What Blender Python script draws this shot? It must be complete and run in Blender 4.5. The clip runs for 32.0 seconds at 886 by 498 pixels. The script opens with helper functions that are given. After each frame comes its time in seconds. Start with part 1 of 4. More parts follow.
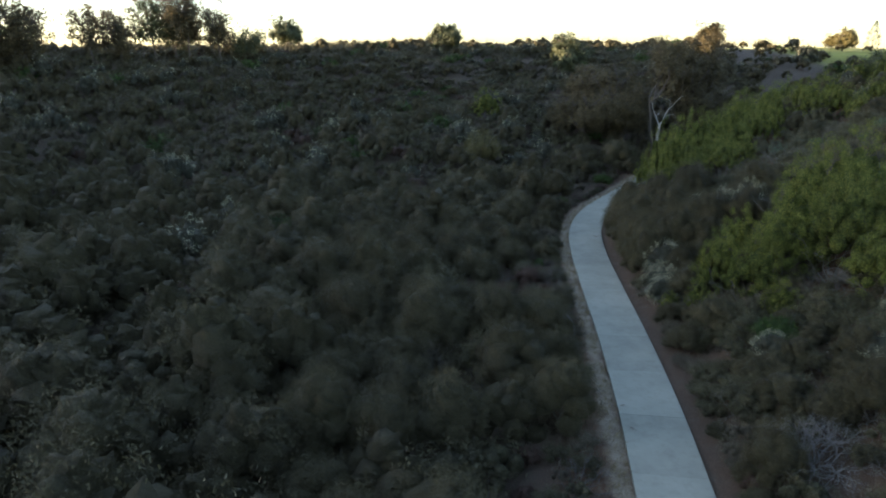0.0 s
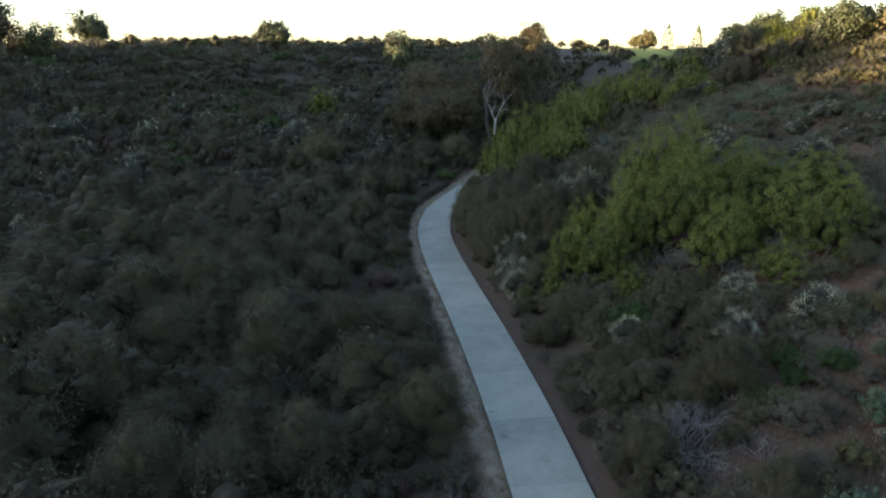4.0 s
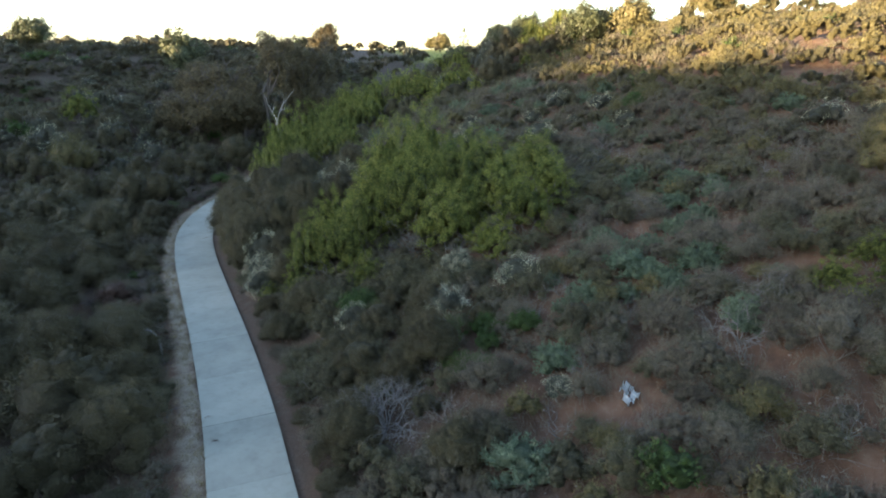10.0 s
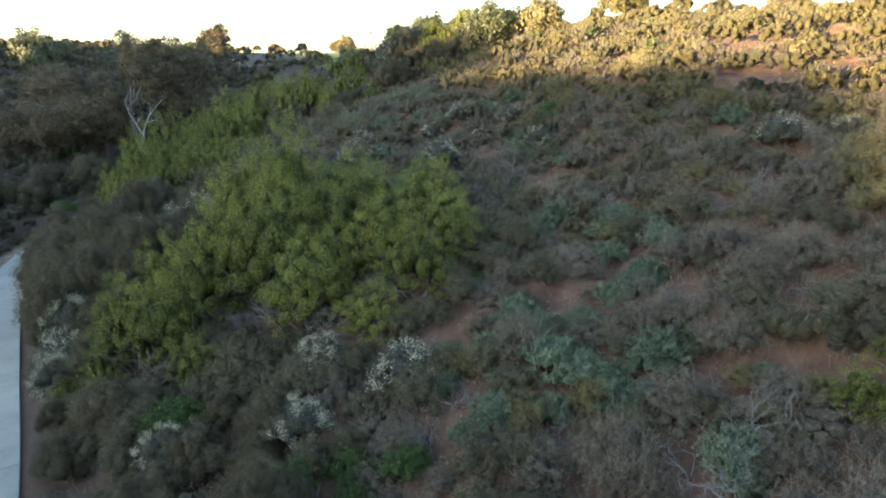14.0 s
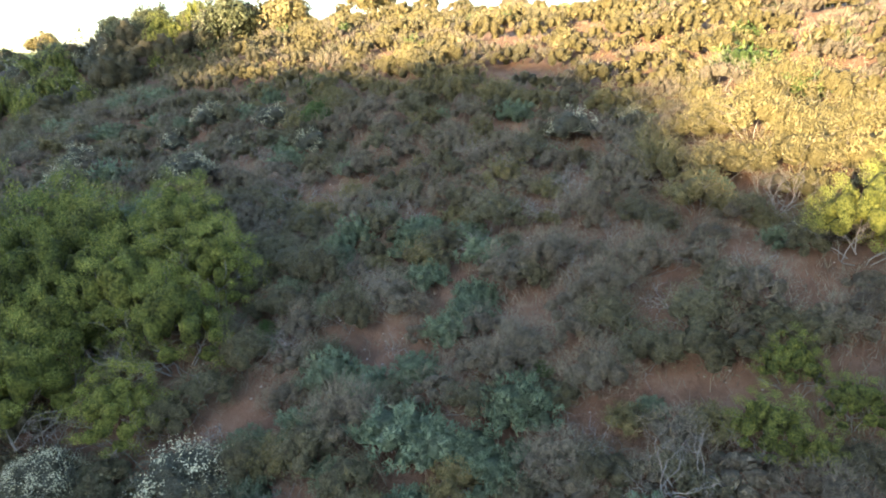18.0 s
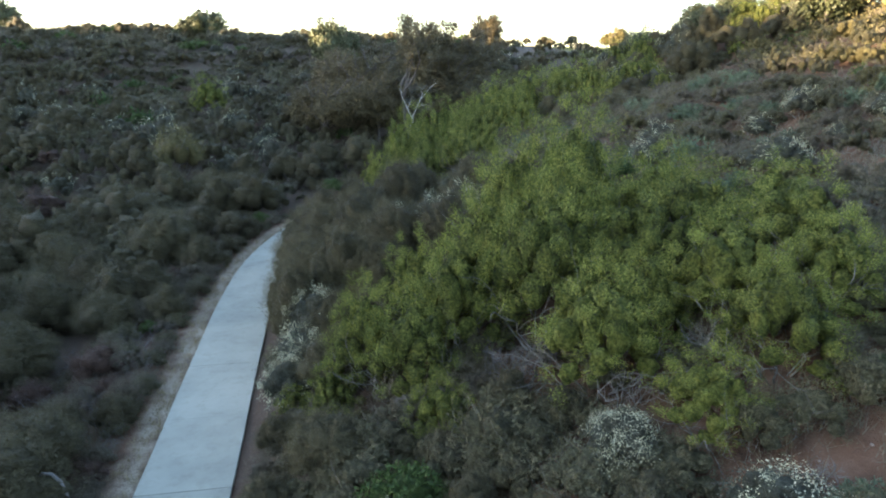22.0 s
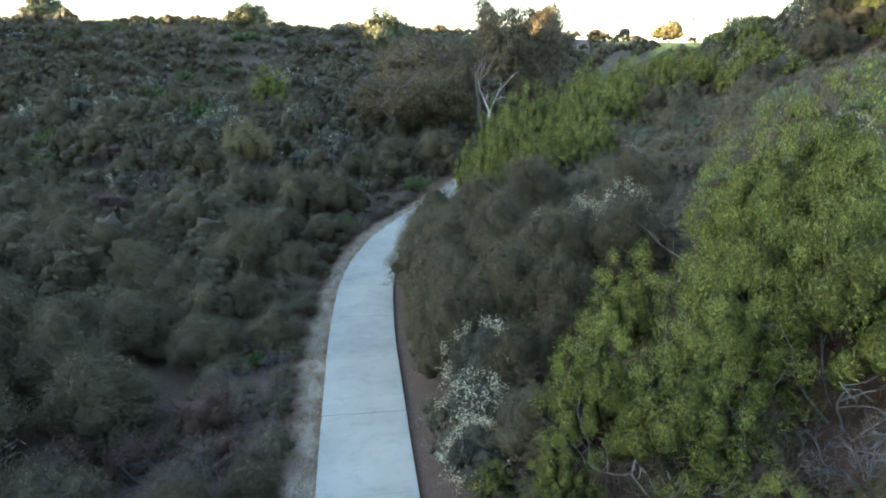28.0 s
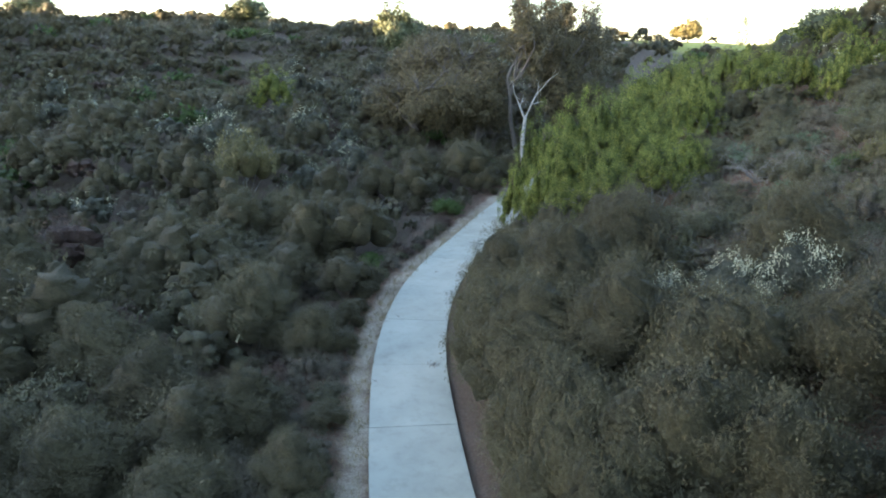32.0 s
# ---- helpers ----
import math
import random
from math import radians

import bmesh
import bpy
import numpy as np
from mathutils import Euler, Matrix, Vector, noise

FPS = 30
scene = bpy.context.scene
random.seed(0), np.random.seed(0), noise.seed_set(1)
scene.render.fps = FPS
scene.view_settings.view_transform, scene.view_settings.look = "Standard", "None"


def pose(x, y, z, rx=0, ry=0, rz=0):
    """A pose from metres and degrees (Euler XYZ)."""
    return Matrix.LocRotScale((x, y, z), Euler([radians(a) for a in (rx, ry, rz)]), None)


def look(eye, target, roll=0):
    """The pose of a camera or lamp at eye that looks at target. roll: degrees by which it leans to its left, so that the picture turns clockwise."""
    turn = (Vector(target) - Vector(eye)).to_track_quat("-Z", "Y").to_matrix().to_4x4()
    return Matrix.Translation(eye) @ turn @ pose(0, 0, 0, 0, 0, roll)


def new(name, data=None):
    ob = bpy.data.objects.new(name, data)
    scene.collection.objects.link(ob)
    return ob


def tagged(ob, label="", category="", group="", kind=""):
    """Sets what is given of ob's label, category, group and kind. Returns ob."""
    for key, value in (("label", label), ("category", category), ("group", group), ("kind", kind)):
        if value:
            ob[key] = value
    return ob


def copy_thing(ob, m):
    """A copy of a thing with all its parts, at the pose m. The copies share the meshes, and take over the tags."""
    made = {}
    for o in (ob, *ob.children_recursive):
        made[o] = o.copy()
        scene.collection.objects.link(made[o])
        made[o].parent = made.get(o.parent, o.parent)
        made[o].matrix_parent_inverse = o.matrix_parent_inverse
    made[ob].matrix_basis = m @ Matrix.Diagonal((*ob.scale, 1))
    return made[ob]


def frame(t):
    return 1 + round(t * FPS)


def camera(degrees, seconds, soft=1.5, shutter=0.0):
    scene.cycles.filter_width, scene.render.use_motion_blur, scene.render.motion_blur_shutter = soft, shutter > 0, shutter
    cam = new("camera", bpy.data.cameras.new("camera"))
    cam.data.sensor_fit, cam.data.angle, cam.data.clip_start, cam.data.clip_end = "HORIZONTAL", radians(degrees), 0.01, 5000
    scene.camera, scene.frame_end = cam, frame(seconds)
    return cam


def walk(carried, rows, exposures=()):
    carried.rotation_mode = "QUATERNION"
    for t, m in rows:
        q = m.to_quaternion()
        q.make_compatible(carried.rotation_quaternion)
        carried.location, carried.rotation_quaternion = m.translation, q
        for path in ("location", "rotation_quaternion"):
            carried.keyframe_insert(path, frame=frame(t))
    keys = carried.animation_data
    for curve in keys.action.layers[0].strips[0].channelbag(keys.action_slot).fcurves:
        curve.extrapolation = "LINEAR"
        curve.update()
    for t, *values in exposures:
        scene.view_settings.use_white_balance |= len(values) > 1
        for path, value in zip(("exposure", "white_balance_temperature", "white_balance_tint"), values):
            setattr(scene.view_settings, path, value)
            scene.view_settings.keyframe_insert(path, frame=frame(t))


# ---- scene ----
cam = camera(70.0, 32.0, soft=1.9)
METRES, EYE, TILT, LEAN, TURN = 40.0, 13.4, -17.0, 0.3, 0.0
ROWS = [
    (0.0, 0.0, 0.0, 0.0, 0.0, 0.0, -0.0),
    (0.5, -0.008, 0.0164, 0.0029, -2.49, 0.03, 0.72),
    (1.0, -0.0114, 0.0289, 0.004, -3.72, 0.02, 1.11),
    (1.5, -0.0123, 0.0395, 0.0043, -7.16, -0.0, 2.15),
    (2.0, -0.0097, 0.0477, 0.0048, -8.64, -0.09, 2.6),
    (2.5, -0.0061, 0.054, 0.0049, -10.55, -0.21, 3.21),
    (3.0, -0.0027, 0.059, 0.0049, -11.78, -0.27, 3.6),
    (3.5, 0.0001, 0.0623, 0.0052, -13.18, -0.38, 3.97),
    (5.5, 0.0215, 0.0641, 0.0016, -14.38, -0.49, 4.37),
    (6.0, 0.0278, 0.0619, -0.0, -14.61, -0.5, 4.44),
    (6.5, 0.0335, 0.059, -0.0023, -14.72, -0.51, 4.45),
    (7.0, 0.0423, 0.0556, -0.0047, -14.83, -0.54, 4.47),
    (7.5, 0.0557, 0.052, -0.0076, -16.67, -0.67, 5.01),
    (8.0, 0.0693, 0.0471, -0.0108, -20.81, -0.99, 6.25),
    (8.5, 0.0824, 0.043, -0.0135, -25.05, -1.44, 7.44),
    (9.0, 0.0922, 0.0391, -0.0159, -27.81, -1.75, 8.18),
    (9.5, 0.1002, 0.0352, -0.0189, -28.51, -1.77, 8.29),
    (10.0, 0.1081, 0.0316, -0.021, -29.34, -1.9, 8.54),
    (10.5, 0.1165, 0.0316, -0.022, -29.71, -1.95, 8.54),
    (11.0, 0.1291, 0.0383, -0.0209, -29.99, -1.99, 8.58),
    (11.5, 0.1462, 0.0525, -0.0164, -30.0, -1.99, 8.6),
    (12.0, 0.1664, 0.0726, -0.0106, -30.18, -1.96, 8.63),
    (12.5, 0.1881, 0.095, -0.003, -31.73, -2.16, 9.08),
    (13.0, 0.2087, 0.1185, 0.0057, -33.68, -2.48, 9.62),
    (13.5, 0.2306, 0.1446, 0.0143, -35.6, -2.71, 10.12),
    (15.5, 0.296, 0.2207, 0.0397, -41.2, -3.57, 11.2),
    (16.0, 0.3016, 0.2255, 0.0387, -45.37, -4.42, 12.22),
    (16.5, 0.3041, 0.2334, 0.0379, -51.5, -5.79, 13.41),
    (17.0, 0.3058, 0.2443, 0.0386, -55.59, -6.71, 14.03),
    (17.5, 0.3092, 0.2541, 0.0392, -57.73, -7.14, 14.36),
    (18.0, 0.3129, 0.2636, 0.0401, -59.35, -7.51, 14.69),
    (18.5, 0.3154, 0.2734, 0.0411, -60.34, -7.68, 14.82),
    (19.0, 0.3173, 0.2848, 0.0416, -57.23, -6.85, 14.34),
    (19.5, 0.317, 0.2964, 0.0417, -51.61, -5.57, 13.22),
    (20.0, 0.3141, 0.3084, 0.0405, -39.11, -2.91, 10.54),
    (20.5, 0.3114, 0.3191, 0.0402, -25.67, -0.92, 6.98),
    (21.0, 0.3067, 0.3265, 0.0401, -19.19, -0.33, 5.1),
    (21.5, 0.2996, 0.3332, 0.0403, -16.23, -0.21, 4.29),
    (22.0, 0.2903, 0.3406, 0.0404, -15.13, -0.22, 3.92),
    (22.5, 0.281, 0.3495, 0.0405, -14.65, -0.2, 3.71),
    (23.0, 0.2717, 0.3571, 0.0407, -14.28, -0.2, 3.6),
    (23.5, 0.263, 0.3635, 0.0402, -13.98, -0.16, 3.5),
    (24.0, 0.256, 0.3675, 0.039, -13.76, -0.2, 3.46),
    (24.5, 0.2494, 0.3709, 0.0378, -13.66, -0.26, 3.45),
    (25.0, 0.2448, 0.378, 0.0377, -13.59, -0.32, 3.53),
    (25.5, 0.2399, 0.3917, 0.04, -13.47, -0.32, 3.56),
    (27.5, 0.2093, 0.4717, 0.0601, -12.86, -0.28, 3.41),
    (28.0, 0.2009, 0.4938, 0.065, -12.85, -0.29, 3.36),
    (28.5, 0.1943, 0.518, 0.0704, -12.82, -0.29, 3.32),
    (29.0, 0.1896, 0.544, 0.0762, -12.83, -0.34, 3.31),
    (29.5, 0.1869, 0.5725, 0.0834, -12.84, -0.32, 3.28),
    (30.0, 0.1853, 0.6009, 0.0926, -12.87, -0.31, 3.26),
    (30.5, 0.185, 0.6277, 0.1018, -12.87, -0.28, 3.27),
    (31.0, 0.1854, 0.6519, 0.1101, -12.91, -0.28, 3.24),
    (31.5, 0.1865, 0.6752, 0.117, -12.93, -0.28, 3.25),
    (32.0, 0.1881, 0.6992, 0.1232, -12.97, -0.27, 3.25),
]

EXPOSURES = [(t, 1.93 + e, 6850, 12.5) for t, e in ((0.0, -0.4), (3.0, -0.4), (6.0, -0.27), (9.0, 0.08), (13.0, 0.35), (16.0, 0.6), (19.0, 0.69), (21.0, 0.65), (23.0, 0.62), (28.0, 0.85), (32.0, 0.95))]
walk(cam, [(t, pose(0, 0, EYE, TILT, LEAN, TURN) @ pose(METRES * x, METRES * y, METRES * z, 90 + pitch, roll, yaw)) for t, x, y, z, yaw, pitch, roll in ROWS], EXPOSURES)

# ---- daylight: low evening sun from the far side of the canyon, bright pale sky ----
SUN_AZIMUTH, SUN_HEIGHT = 85.0, 2.55  # degrees to the left of +y, degrees above the horizon
world = bpy.data.worlds.new("sky")
scene.world = world
world.use_nodes = True
wn, wl = world.node_tree.nodes, world.node_tree.links
sky = wn.new("ShaderNodeTexSky")
sky.sky_type, sky.sun_disc = "NISHITA", False
sky.sun_elevation, sky.sun_rotation = radians(SUN_HEIGHT + 11), radians(-SUN_AZIMUTH)
sky.air_density, sky.dust_density, sky.ozone_density = 1.0, 0.4, 1.6
wl.new(sky.outputs[0], wn["Background"].inputs[0])
wn["Background"].inputs[1].default_value = 0.14
sun_data = bpy.data.lights.new("sun", "SUN")
sun_data.energy, sun_data.angle, sun_data.color = 8.0, radians(0.5), (1.0, 0.78, 0.48)
sun = new("sun", sun_data)
sun.matrix_world = look((math.cos(radians(SUN_HEIGHT)) * -math.sin(radians(SUN_AZIMUTH)) * 100, math.cos(radians(SUN_HEIGHT)) * math.cos(radians(SUN_AZIMUTH)) * 100, 100 * math.sin(radians(SUN_HEIGHT))), (0, 0, 0))

# ---- materials ----
def node_material(name):
    m = bpy.data.materials.new(name)
    m.use_nodes = True
    return m, m.node_tree.nodes, m.node_tree.links, m.node_tree.nodes["Principled BSDF"]


def ramp_node(nodes, stops):
    r = nodes.new("ShaderNodeValToRGB")
    e = r.color_ramp.elements
    e[0].position, e[0].color = stops[0][0], (*stops[0][1], 1)
    e[1].position, e[1].color = stops[-1][0], (*stops[-1][1], 1)
    for p, c in stops[1:-1]:
        k = e.new(p)
        k.color = (*c, 1)
    return r


def noise_node(nodes, links, scale, detail=4.0, rough=0.6):
    tc = nodes.new("ShaderNodeNewGeometry")
    n = nodes.new("ShaderNodeTexNoise")
    n.inputs["Scale"].default_value, n.inputs["Detail"].default_value, n.inputs["Roughness"].default_value = scale, detail, rough
    links.new(tc.outputs["Position"], n.inputs["Vector"])
    return n


def leaf_material(name, dark, mid, light, through_light=0.25, rough=0.55, plant_spread=0.35, dense=False, tuft=0.9, tuft_gain=0.6):
    """Leaves: each leaf and each plant a little different in colour, with some light coming through. dense: the packed leaves inside a crown."""
    m, n, l, bsdf = node_material(name)
    geo, info = n.new("ShaderNodeNewGeometry"), n.new("ShaderNodeObjectInfo")
    grain = noise_node(n, l, 11.0, 4.0, 0.75)
    if dense:
        bump = n.new("ShaderNodeBump")
        bump.inputs["Strength"].default_value, bump.inputs["Distance"].default_value = 1.0, 0.25
        l.new(grain.outputs[0], bump.inputs["Height"])
        l.new(bump.outputs[0], bsdf.inputs["Normal"])
        spread_ = n.new("ShaderNodeMath")
        spread_.operation = "MULTIPLY_ADD"
        spread_.inputs[1].default_value, spread_.inputs[2].default_value = 3.4, -1.25
        l.new(grain.outputs[0], spread_.inputs[0])
    patches = noise_node(n, l, tuft, 2.0)
    mix = n.new("ShaderNodeMath")
    mix.operation = "MULTIPLY_ADD"
    mix.inputs[1].default_value = 1.0 - plant_spread
    l.new(spread_.outputs[0] if dense else geo.outputs["Random Per Island"], mix.inputs[0])
    part_ = n.new("ShaderNodeMath")
    part_.operation = "MULTIPLY"
    part_.inputs[1].default_value = plant_spread
    l.new(info.outputs["Random"], part_.inputs[0])
    l.new(part_.outputs[0], mix.inputs[2])
    mix2 = n.new("ShaderNodeMath")
    mix2.operation = "MULTIPLY_ADD"
    mix2.inputs[1].default_value = tuft_gain
    l.new(patches.outputs[0], mix2.inputs[0])
    add = n.new("ShaderNodeMath")
    add.operation = "SUBTRACT"
    add.inputs[1].default_value = tuft_gain / 2
    l.new(mix.outputs[0], mix2.inputs[2])
    l.new(mix2.outputs[0], add.inputs[0])
    r = ramp_node(n, [(0.0, dark), (0.5, mid), (1.0, light)])
    l.new(add.outputs[0], r.inputs[0])
    l.new(r.outputs[0], bsdf.inputs["Base Color"])
    bsdf.inputs["Roughness"].default_value = rough
    bsdf.inputs["Specular IOR Level"].default_value = 0.3
    tr = n.new("ShaderNodeBsdfTranslucent")
    l.new(r.outputs[0], tr.inputs[0])
    ms = n.new("ShaderNodeMixShader")
    ms.inputs[0].default_value = through_light
    l.new(bsdf.outputs[0], ms.inputs[1])
    l.new(tr.outputs[0], ms.inputs[2])
    l.new(ms.outputs[0], n["Material Output"].inputs[0])
    return m


def bark_material(name, dark, light, scale=14.0):
    m, n, l, bsdf = node_material(name)
    nz = noise_node(n, l, scale, 5.0, 0.65)
    r = ramp_node(n, [(0.3, dark), (0.7, light)])
    l.new(nz.outputs[0], r.inputs[0])
    l.new(r.outputs[0], bsdf.inputs["Base Color"])
    bsdf.inputs["Roughness"].default_value = 0.85
    return m


def ground_material():
    """Reddish soil on the slope, dark leaf litter in the canyon, straw patches, small stones as relief."""
    m, n, l, bsdf = node_material("canyon_soil")
    big, mid_, fine = noise_node(n, l, 0.16, 5.0), noise_node(n, l, 1.3, 6.0, 0.65), noise_node(n, l, 16.0, 5.0, 0.7)
    soil = ramp_node(n, [(0.3, (0.1, 0.055, 0.035)), (0.5, (0.165, 0.088, 0.052)), (0.72, (0.24, 0.145, 0.095))])
    l.new(mid_.outputs[0], soil.inputs[0])
    litter = ramp_node(n, [(0.35, (0.05, 0.036, 0.026)), (0.65, (0.14, 0.1, 0.07))])
    l.new(fine.outputs[0], litter.inputs[0])
    att = n.new("ShaderNodeAttribute")
    att.attribute_name = "litter"
    amount = n.new("ShaderNodeMath")
    amount.operation = "MULTIPLY_ADD"
    amount.inputs[1].default_value = 0.9
    off = n.new("ShaderNodeMath")
    off.operation = "MULTIPLY_ADD"
    off.inputs[1].default_value, off.inputs[2].default_value = 1.2, -0.6
    l.new(mid_.outputs[0], off.inputs[0])
    l.new(att.outputs["Fac"], amount.inputs[0])
    l.new(off.outputs[0], amount.inputs[2])
    amount.use_clamp = True
    mx = n.new("ShaderNodeMix")
    mx.data_type = "RGBA"
    l.new(amount.outputs[0], mx.inputs[0])
    l.new(soil.outputs[0], mx.inputs[6])
    l.new(litter.outputs[0], mx.inputs[7])
    straw_at = n.new("ShaderNodeAttribute")
    straw_at.attribute_name = "straw"
    straw = ramp_node(n, [(0.3, (0.24, 0.185, 0.13)), (0.7, (0.5, 0.42, 0.31))])
    l.new(fine.outputs[0], straw.inputs[0])
    sa = n.new("ShaderNodeMath")
    sa.operation = "MULTIPLY_ADD"
    sa.use_clamp = True
    sa.inputs[1].default_value = 1.2
    l.new(straw_at.outputs["Fac"], sa.inputs[0])
    off2 = n.new("ShaderNodeMath")
    off2.operation = "MULTIPLY_ADD"
    off2.inputs[1].default_value, off2.inputs[2].default_value = 2.0, -1.25
    l.new(mid_.outputs[0], off2.inputs[0])
    l.new(off2.outputs[0], sa.inputs[2])
    mx2 = n.new("ShaderNodeMix")
    mx2.data_type = "RGBA"
    l.new(sa.outputs[0], mx2.inputs[0])
    l.new(mx.outputs[2], mx2.inputs[6])
    l.new(straw.outputs[0], mx2.inputs[7])
    grass_at = n.new("ShaderNodeAttribute")
    grass_at.attribute_name = "grass"
    # green grass with evening sunlight put into its colour as bright yellow
    grass = ramp_node(n, [(0.3, (0.2, 0.2, 0.03)), (0.7, (0.42, 0.38, 0.08))])
    l.new(big.outputs[0], grass.inputs[0])
    mx3 = n.new("ShaderNodeMix")
    mx3.data_type = "RGBA"
    l.new(grass_at.outputs["Fac"], mx3.inputs[0])
    l.new(mx2.outputs[2], mx3.inputs[6])
    l.new(grass.outputs[0], mx3.inputs[7])
    l.new(mx3.outputs[2], bsdf.inputs["Base Color"])
    bsdf.inputs["Roughness"].default_value = 0.95
    bump = n.new("ShaderNodeBump")
    bump.inputs["Strength"].default_value, bump.inputs["Distance"].default_value = 0.9, 0.06
    l.new(fine.outputs[0], bump.inputs["Height"])
    l.new(bump.outputs[0], bsdf.inputs["Normal"])
    return m


def concrete_material():
    m, n, l, bsdf = node_material("broom_finished_concrete")
    stains, fine, blot = noise_node(n, l, 0.55, 5.0, 0.6), noise_node(n, l, 45.0, 3.0, 0.7), noise_node(n, l, 2.6, 6.0, 0.7)
    info = n.new("ShaderNodeObjectInfo")
    s = n.new("ShaderNodeMath")
    s.operation = "MULTIPLY_ADD"
    s.inputs[1].default_value = 0.22
    l.new(info.outputs["Random"], s.inputs[0])
    l.new(stains.outputs[0], s.inputs[2])
    r = ramp_node(n, [(0.35, (0.262, 0.256, 0.206)), (0.55, (0.342, 0.336, 0.272)), (0.8, (0.405, 0.397, 0.324))])
    l.new(s.outputs[0], r.inputs[0])
    r2 = ramp_node(n, [(0.25, (0.72, 0.7, 0.66)), (0.5, (1, 1, 1))])
    l.new(blot.outputs[0], r2.inputs[0])
    mx = n.new("ShaderNodeMix")
    mx.data_type, mx.blend_type = "RGBA", "MULTIPLY"
    mx.inputs[0].default_value = 0.6
    l.new(r.outputs[0], mx.inputs[6])
    l.new(r2.outputs[0], mx.inputs[7])
    l.new(mx.outputs[2], bsdf.inputs["Base Color"])
    bsdf.inputs["Roughness"].default_value = 0.75
    bump = n.new("ShaderNodeBump")
    bump.inputs["Strength"].default_value, bump.inputs["Distance"].default_value = 0.25, 0.01
    l.new(fine.outputs[0], bump.inputs["Height"])
    l.new(bump.outputs[0], bsdf.inputs["Normal"])
    return m


SOIL, CONCRETE = ground_material(), concrete_material()
FOLIAGE = {
    "dark_olive": ((0.062, 0.052, 0.027), (0.102, 0.087, 0.045), (0.145, 0.123, 0.065), 0.2),
    # laurel's wide range puts lit tufts and shaded gaps into the leaf colour
    "laurel": ((0.04, 0.048, 0.013), (0.162, 0.186, 0.042), (0.38, 0.39, 0.095), 0.38, 0.55, 0.2),
    "sage": ((0.072, 0.098, 0.058), (0.135, 0.18, 0.108), (0.215, 0.268, 0.17), 0.25),
    "green": ((0.03, 0.058, 0.015), (0.06, 0.102, 0.025), (0.095, 0.145, 0.038), 0.25),
    "grey_green": ((0.052, 0.053, 0.036), (0.095, 0.096, 0.066), (0.155, 0.152, 0.112), 0.2),
    "olive": ((0.058, 0.05, 0.028), (0.115, 0.104, 0.056), (0.2, 0.182, 0.102), 0.2),
    "dry": ((0.08, 0.063, 0.045), (0.148, 0.124, 0.086), (0.25, 0.22, 0.16), 0.15),
    "tan": ((0.085, 0.073, 0.029), (0.15, 0.128, 0.054), (0.245, 0.205, 0.088), 0.2),
    "rust": ((0.06, 0.035, 0.026), (0.1, 0.058, 0.042), (0.15, 0.09, 0.065), 0.15),
    "gum": ((0.06, 0.054, 0.029), (0.12, 0.096, 0.051), (0.22, 0.165, 0.088), 0.3),
    "rim_green": ((0.04, 0.047, 0.024), (0.075, 0.086, 0.042), (0.13, 0.14, 0.075), 0.2),
}
LEAF = {k: leaf_material(k + "_leaves", *v, tuft=2.6 if k == "laurel" else 1.3, tuft_gain=1.1 if k == "laurel" else 0.75) for k, v in FOLIAGE.items()}
DENSE = {LEAF[k].name: leaf_material(k + "_packed_leaves", *v, dense=True, tuft=2.6 if k == "laurel" else 1.3, tuft_gain=1.1 if k == "laurel" else 0.75) for k, v in FOLIAGE.items()}
LEAF_DARK, LEAF_LAUREL, LEAF_SAGE, LEAF_GREEN, LEAF_GREY, LEAF_OLIVE = (LEAF[k] for k in ("dark_olive", "laurel", "sage", "green", "grey_green", "olive"))
LEAF_DRY, LEAF_TAN, LEAF_RUST, LEAF_GUM, LEAF_FAR = (LEAF[k] for k in ("dry", "tan", "rust", "gum", "rim_green"))
FLOWER = leaf_material("white_blossom", (0.44, 0.42, 0.27), (0.58, 0.56, 0.38), (0.72, 0.7, 0.52), 0.2)
STRAW = leaf_material("straw_grass", (0.18, 0.13, 0.07), (0.3, 0.23, 0.13), (0.42, 0.34, 0.2), 0.2)
BARK = bark_material("brown_bark", (0.06, 0.048, 0.04), (0.17, 0.14, 0.12))
DEADWOOD = bark_material("grey_deadwood", (0.12, 0.105, 0.095), (0.3, 0.275, 0.255))
LIMB = bark_material("purple_grey_limbs", (0.075, 0.066, 0.064), (0.2, 0.178, 0.172))
GUM_BARK = bark_material("pale_gum_bark", (0.2, 0.18, 0.16), (0.52, 0.49, 0.45), 5.0)

# ---- the lie of the land ----
PATH_Y = np.array([-120.0, -40, 0, 10, 16.8, 21, 28.5, 36, 43.5, 47.5, 51.5, 55, 58, 61.2, 67, 73, 80, 95, 120, 200])
PATH_X = np.array([-8.0, 0.5, 5.0, 6.4, 7.3, 7.95, 8.85, 9.55, 10.35, 11.0, 12.1, 13.5, 15.1, 17.1, 20.9, 25.4, 32.0, 48, 76, 165])
PATH_SLOPE = np.gradient(PATH_X, PATH_Y)
HALF = 1.24  # half the path's width


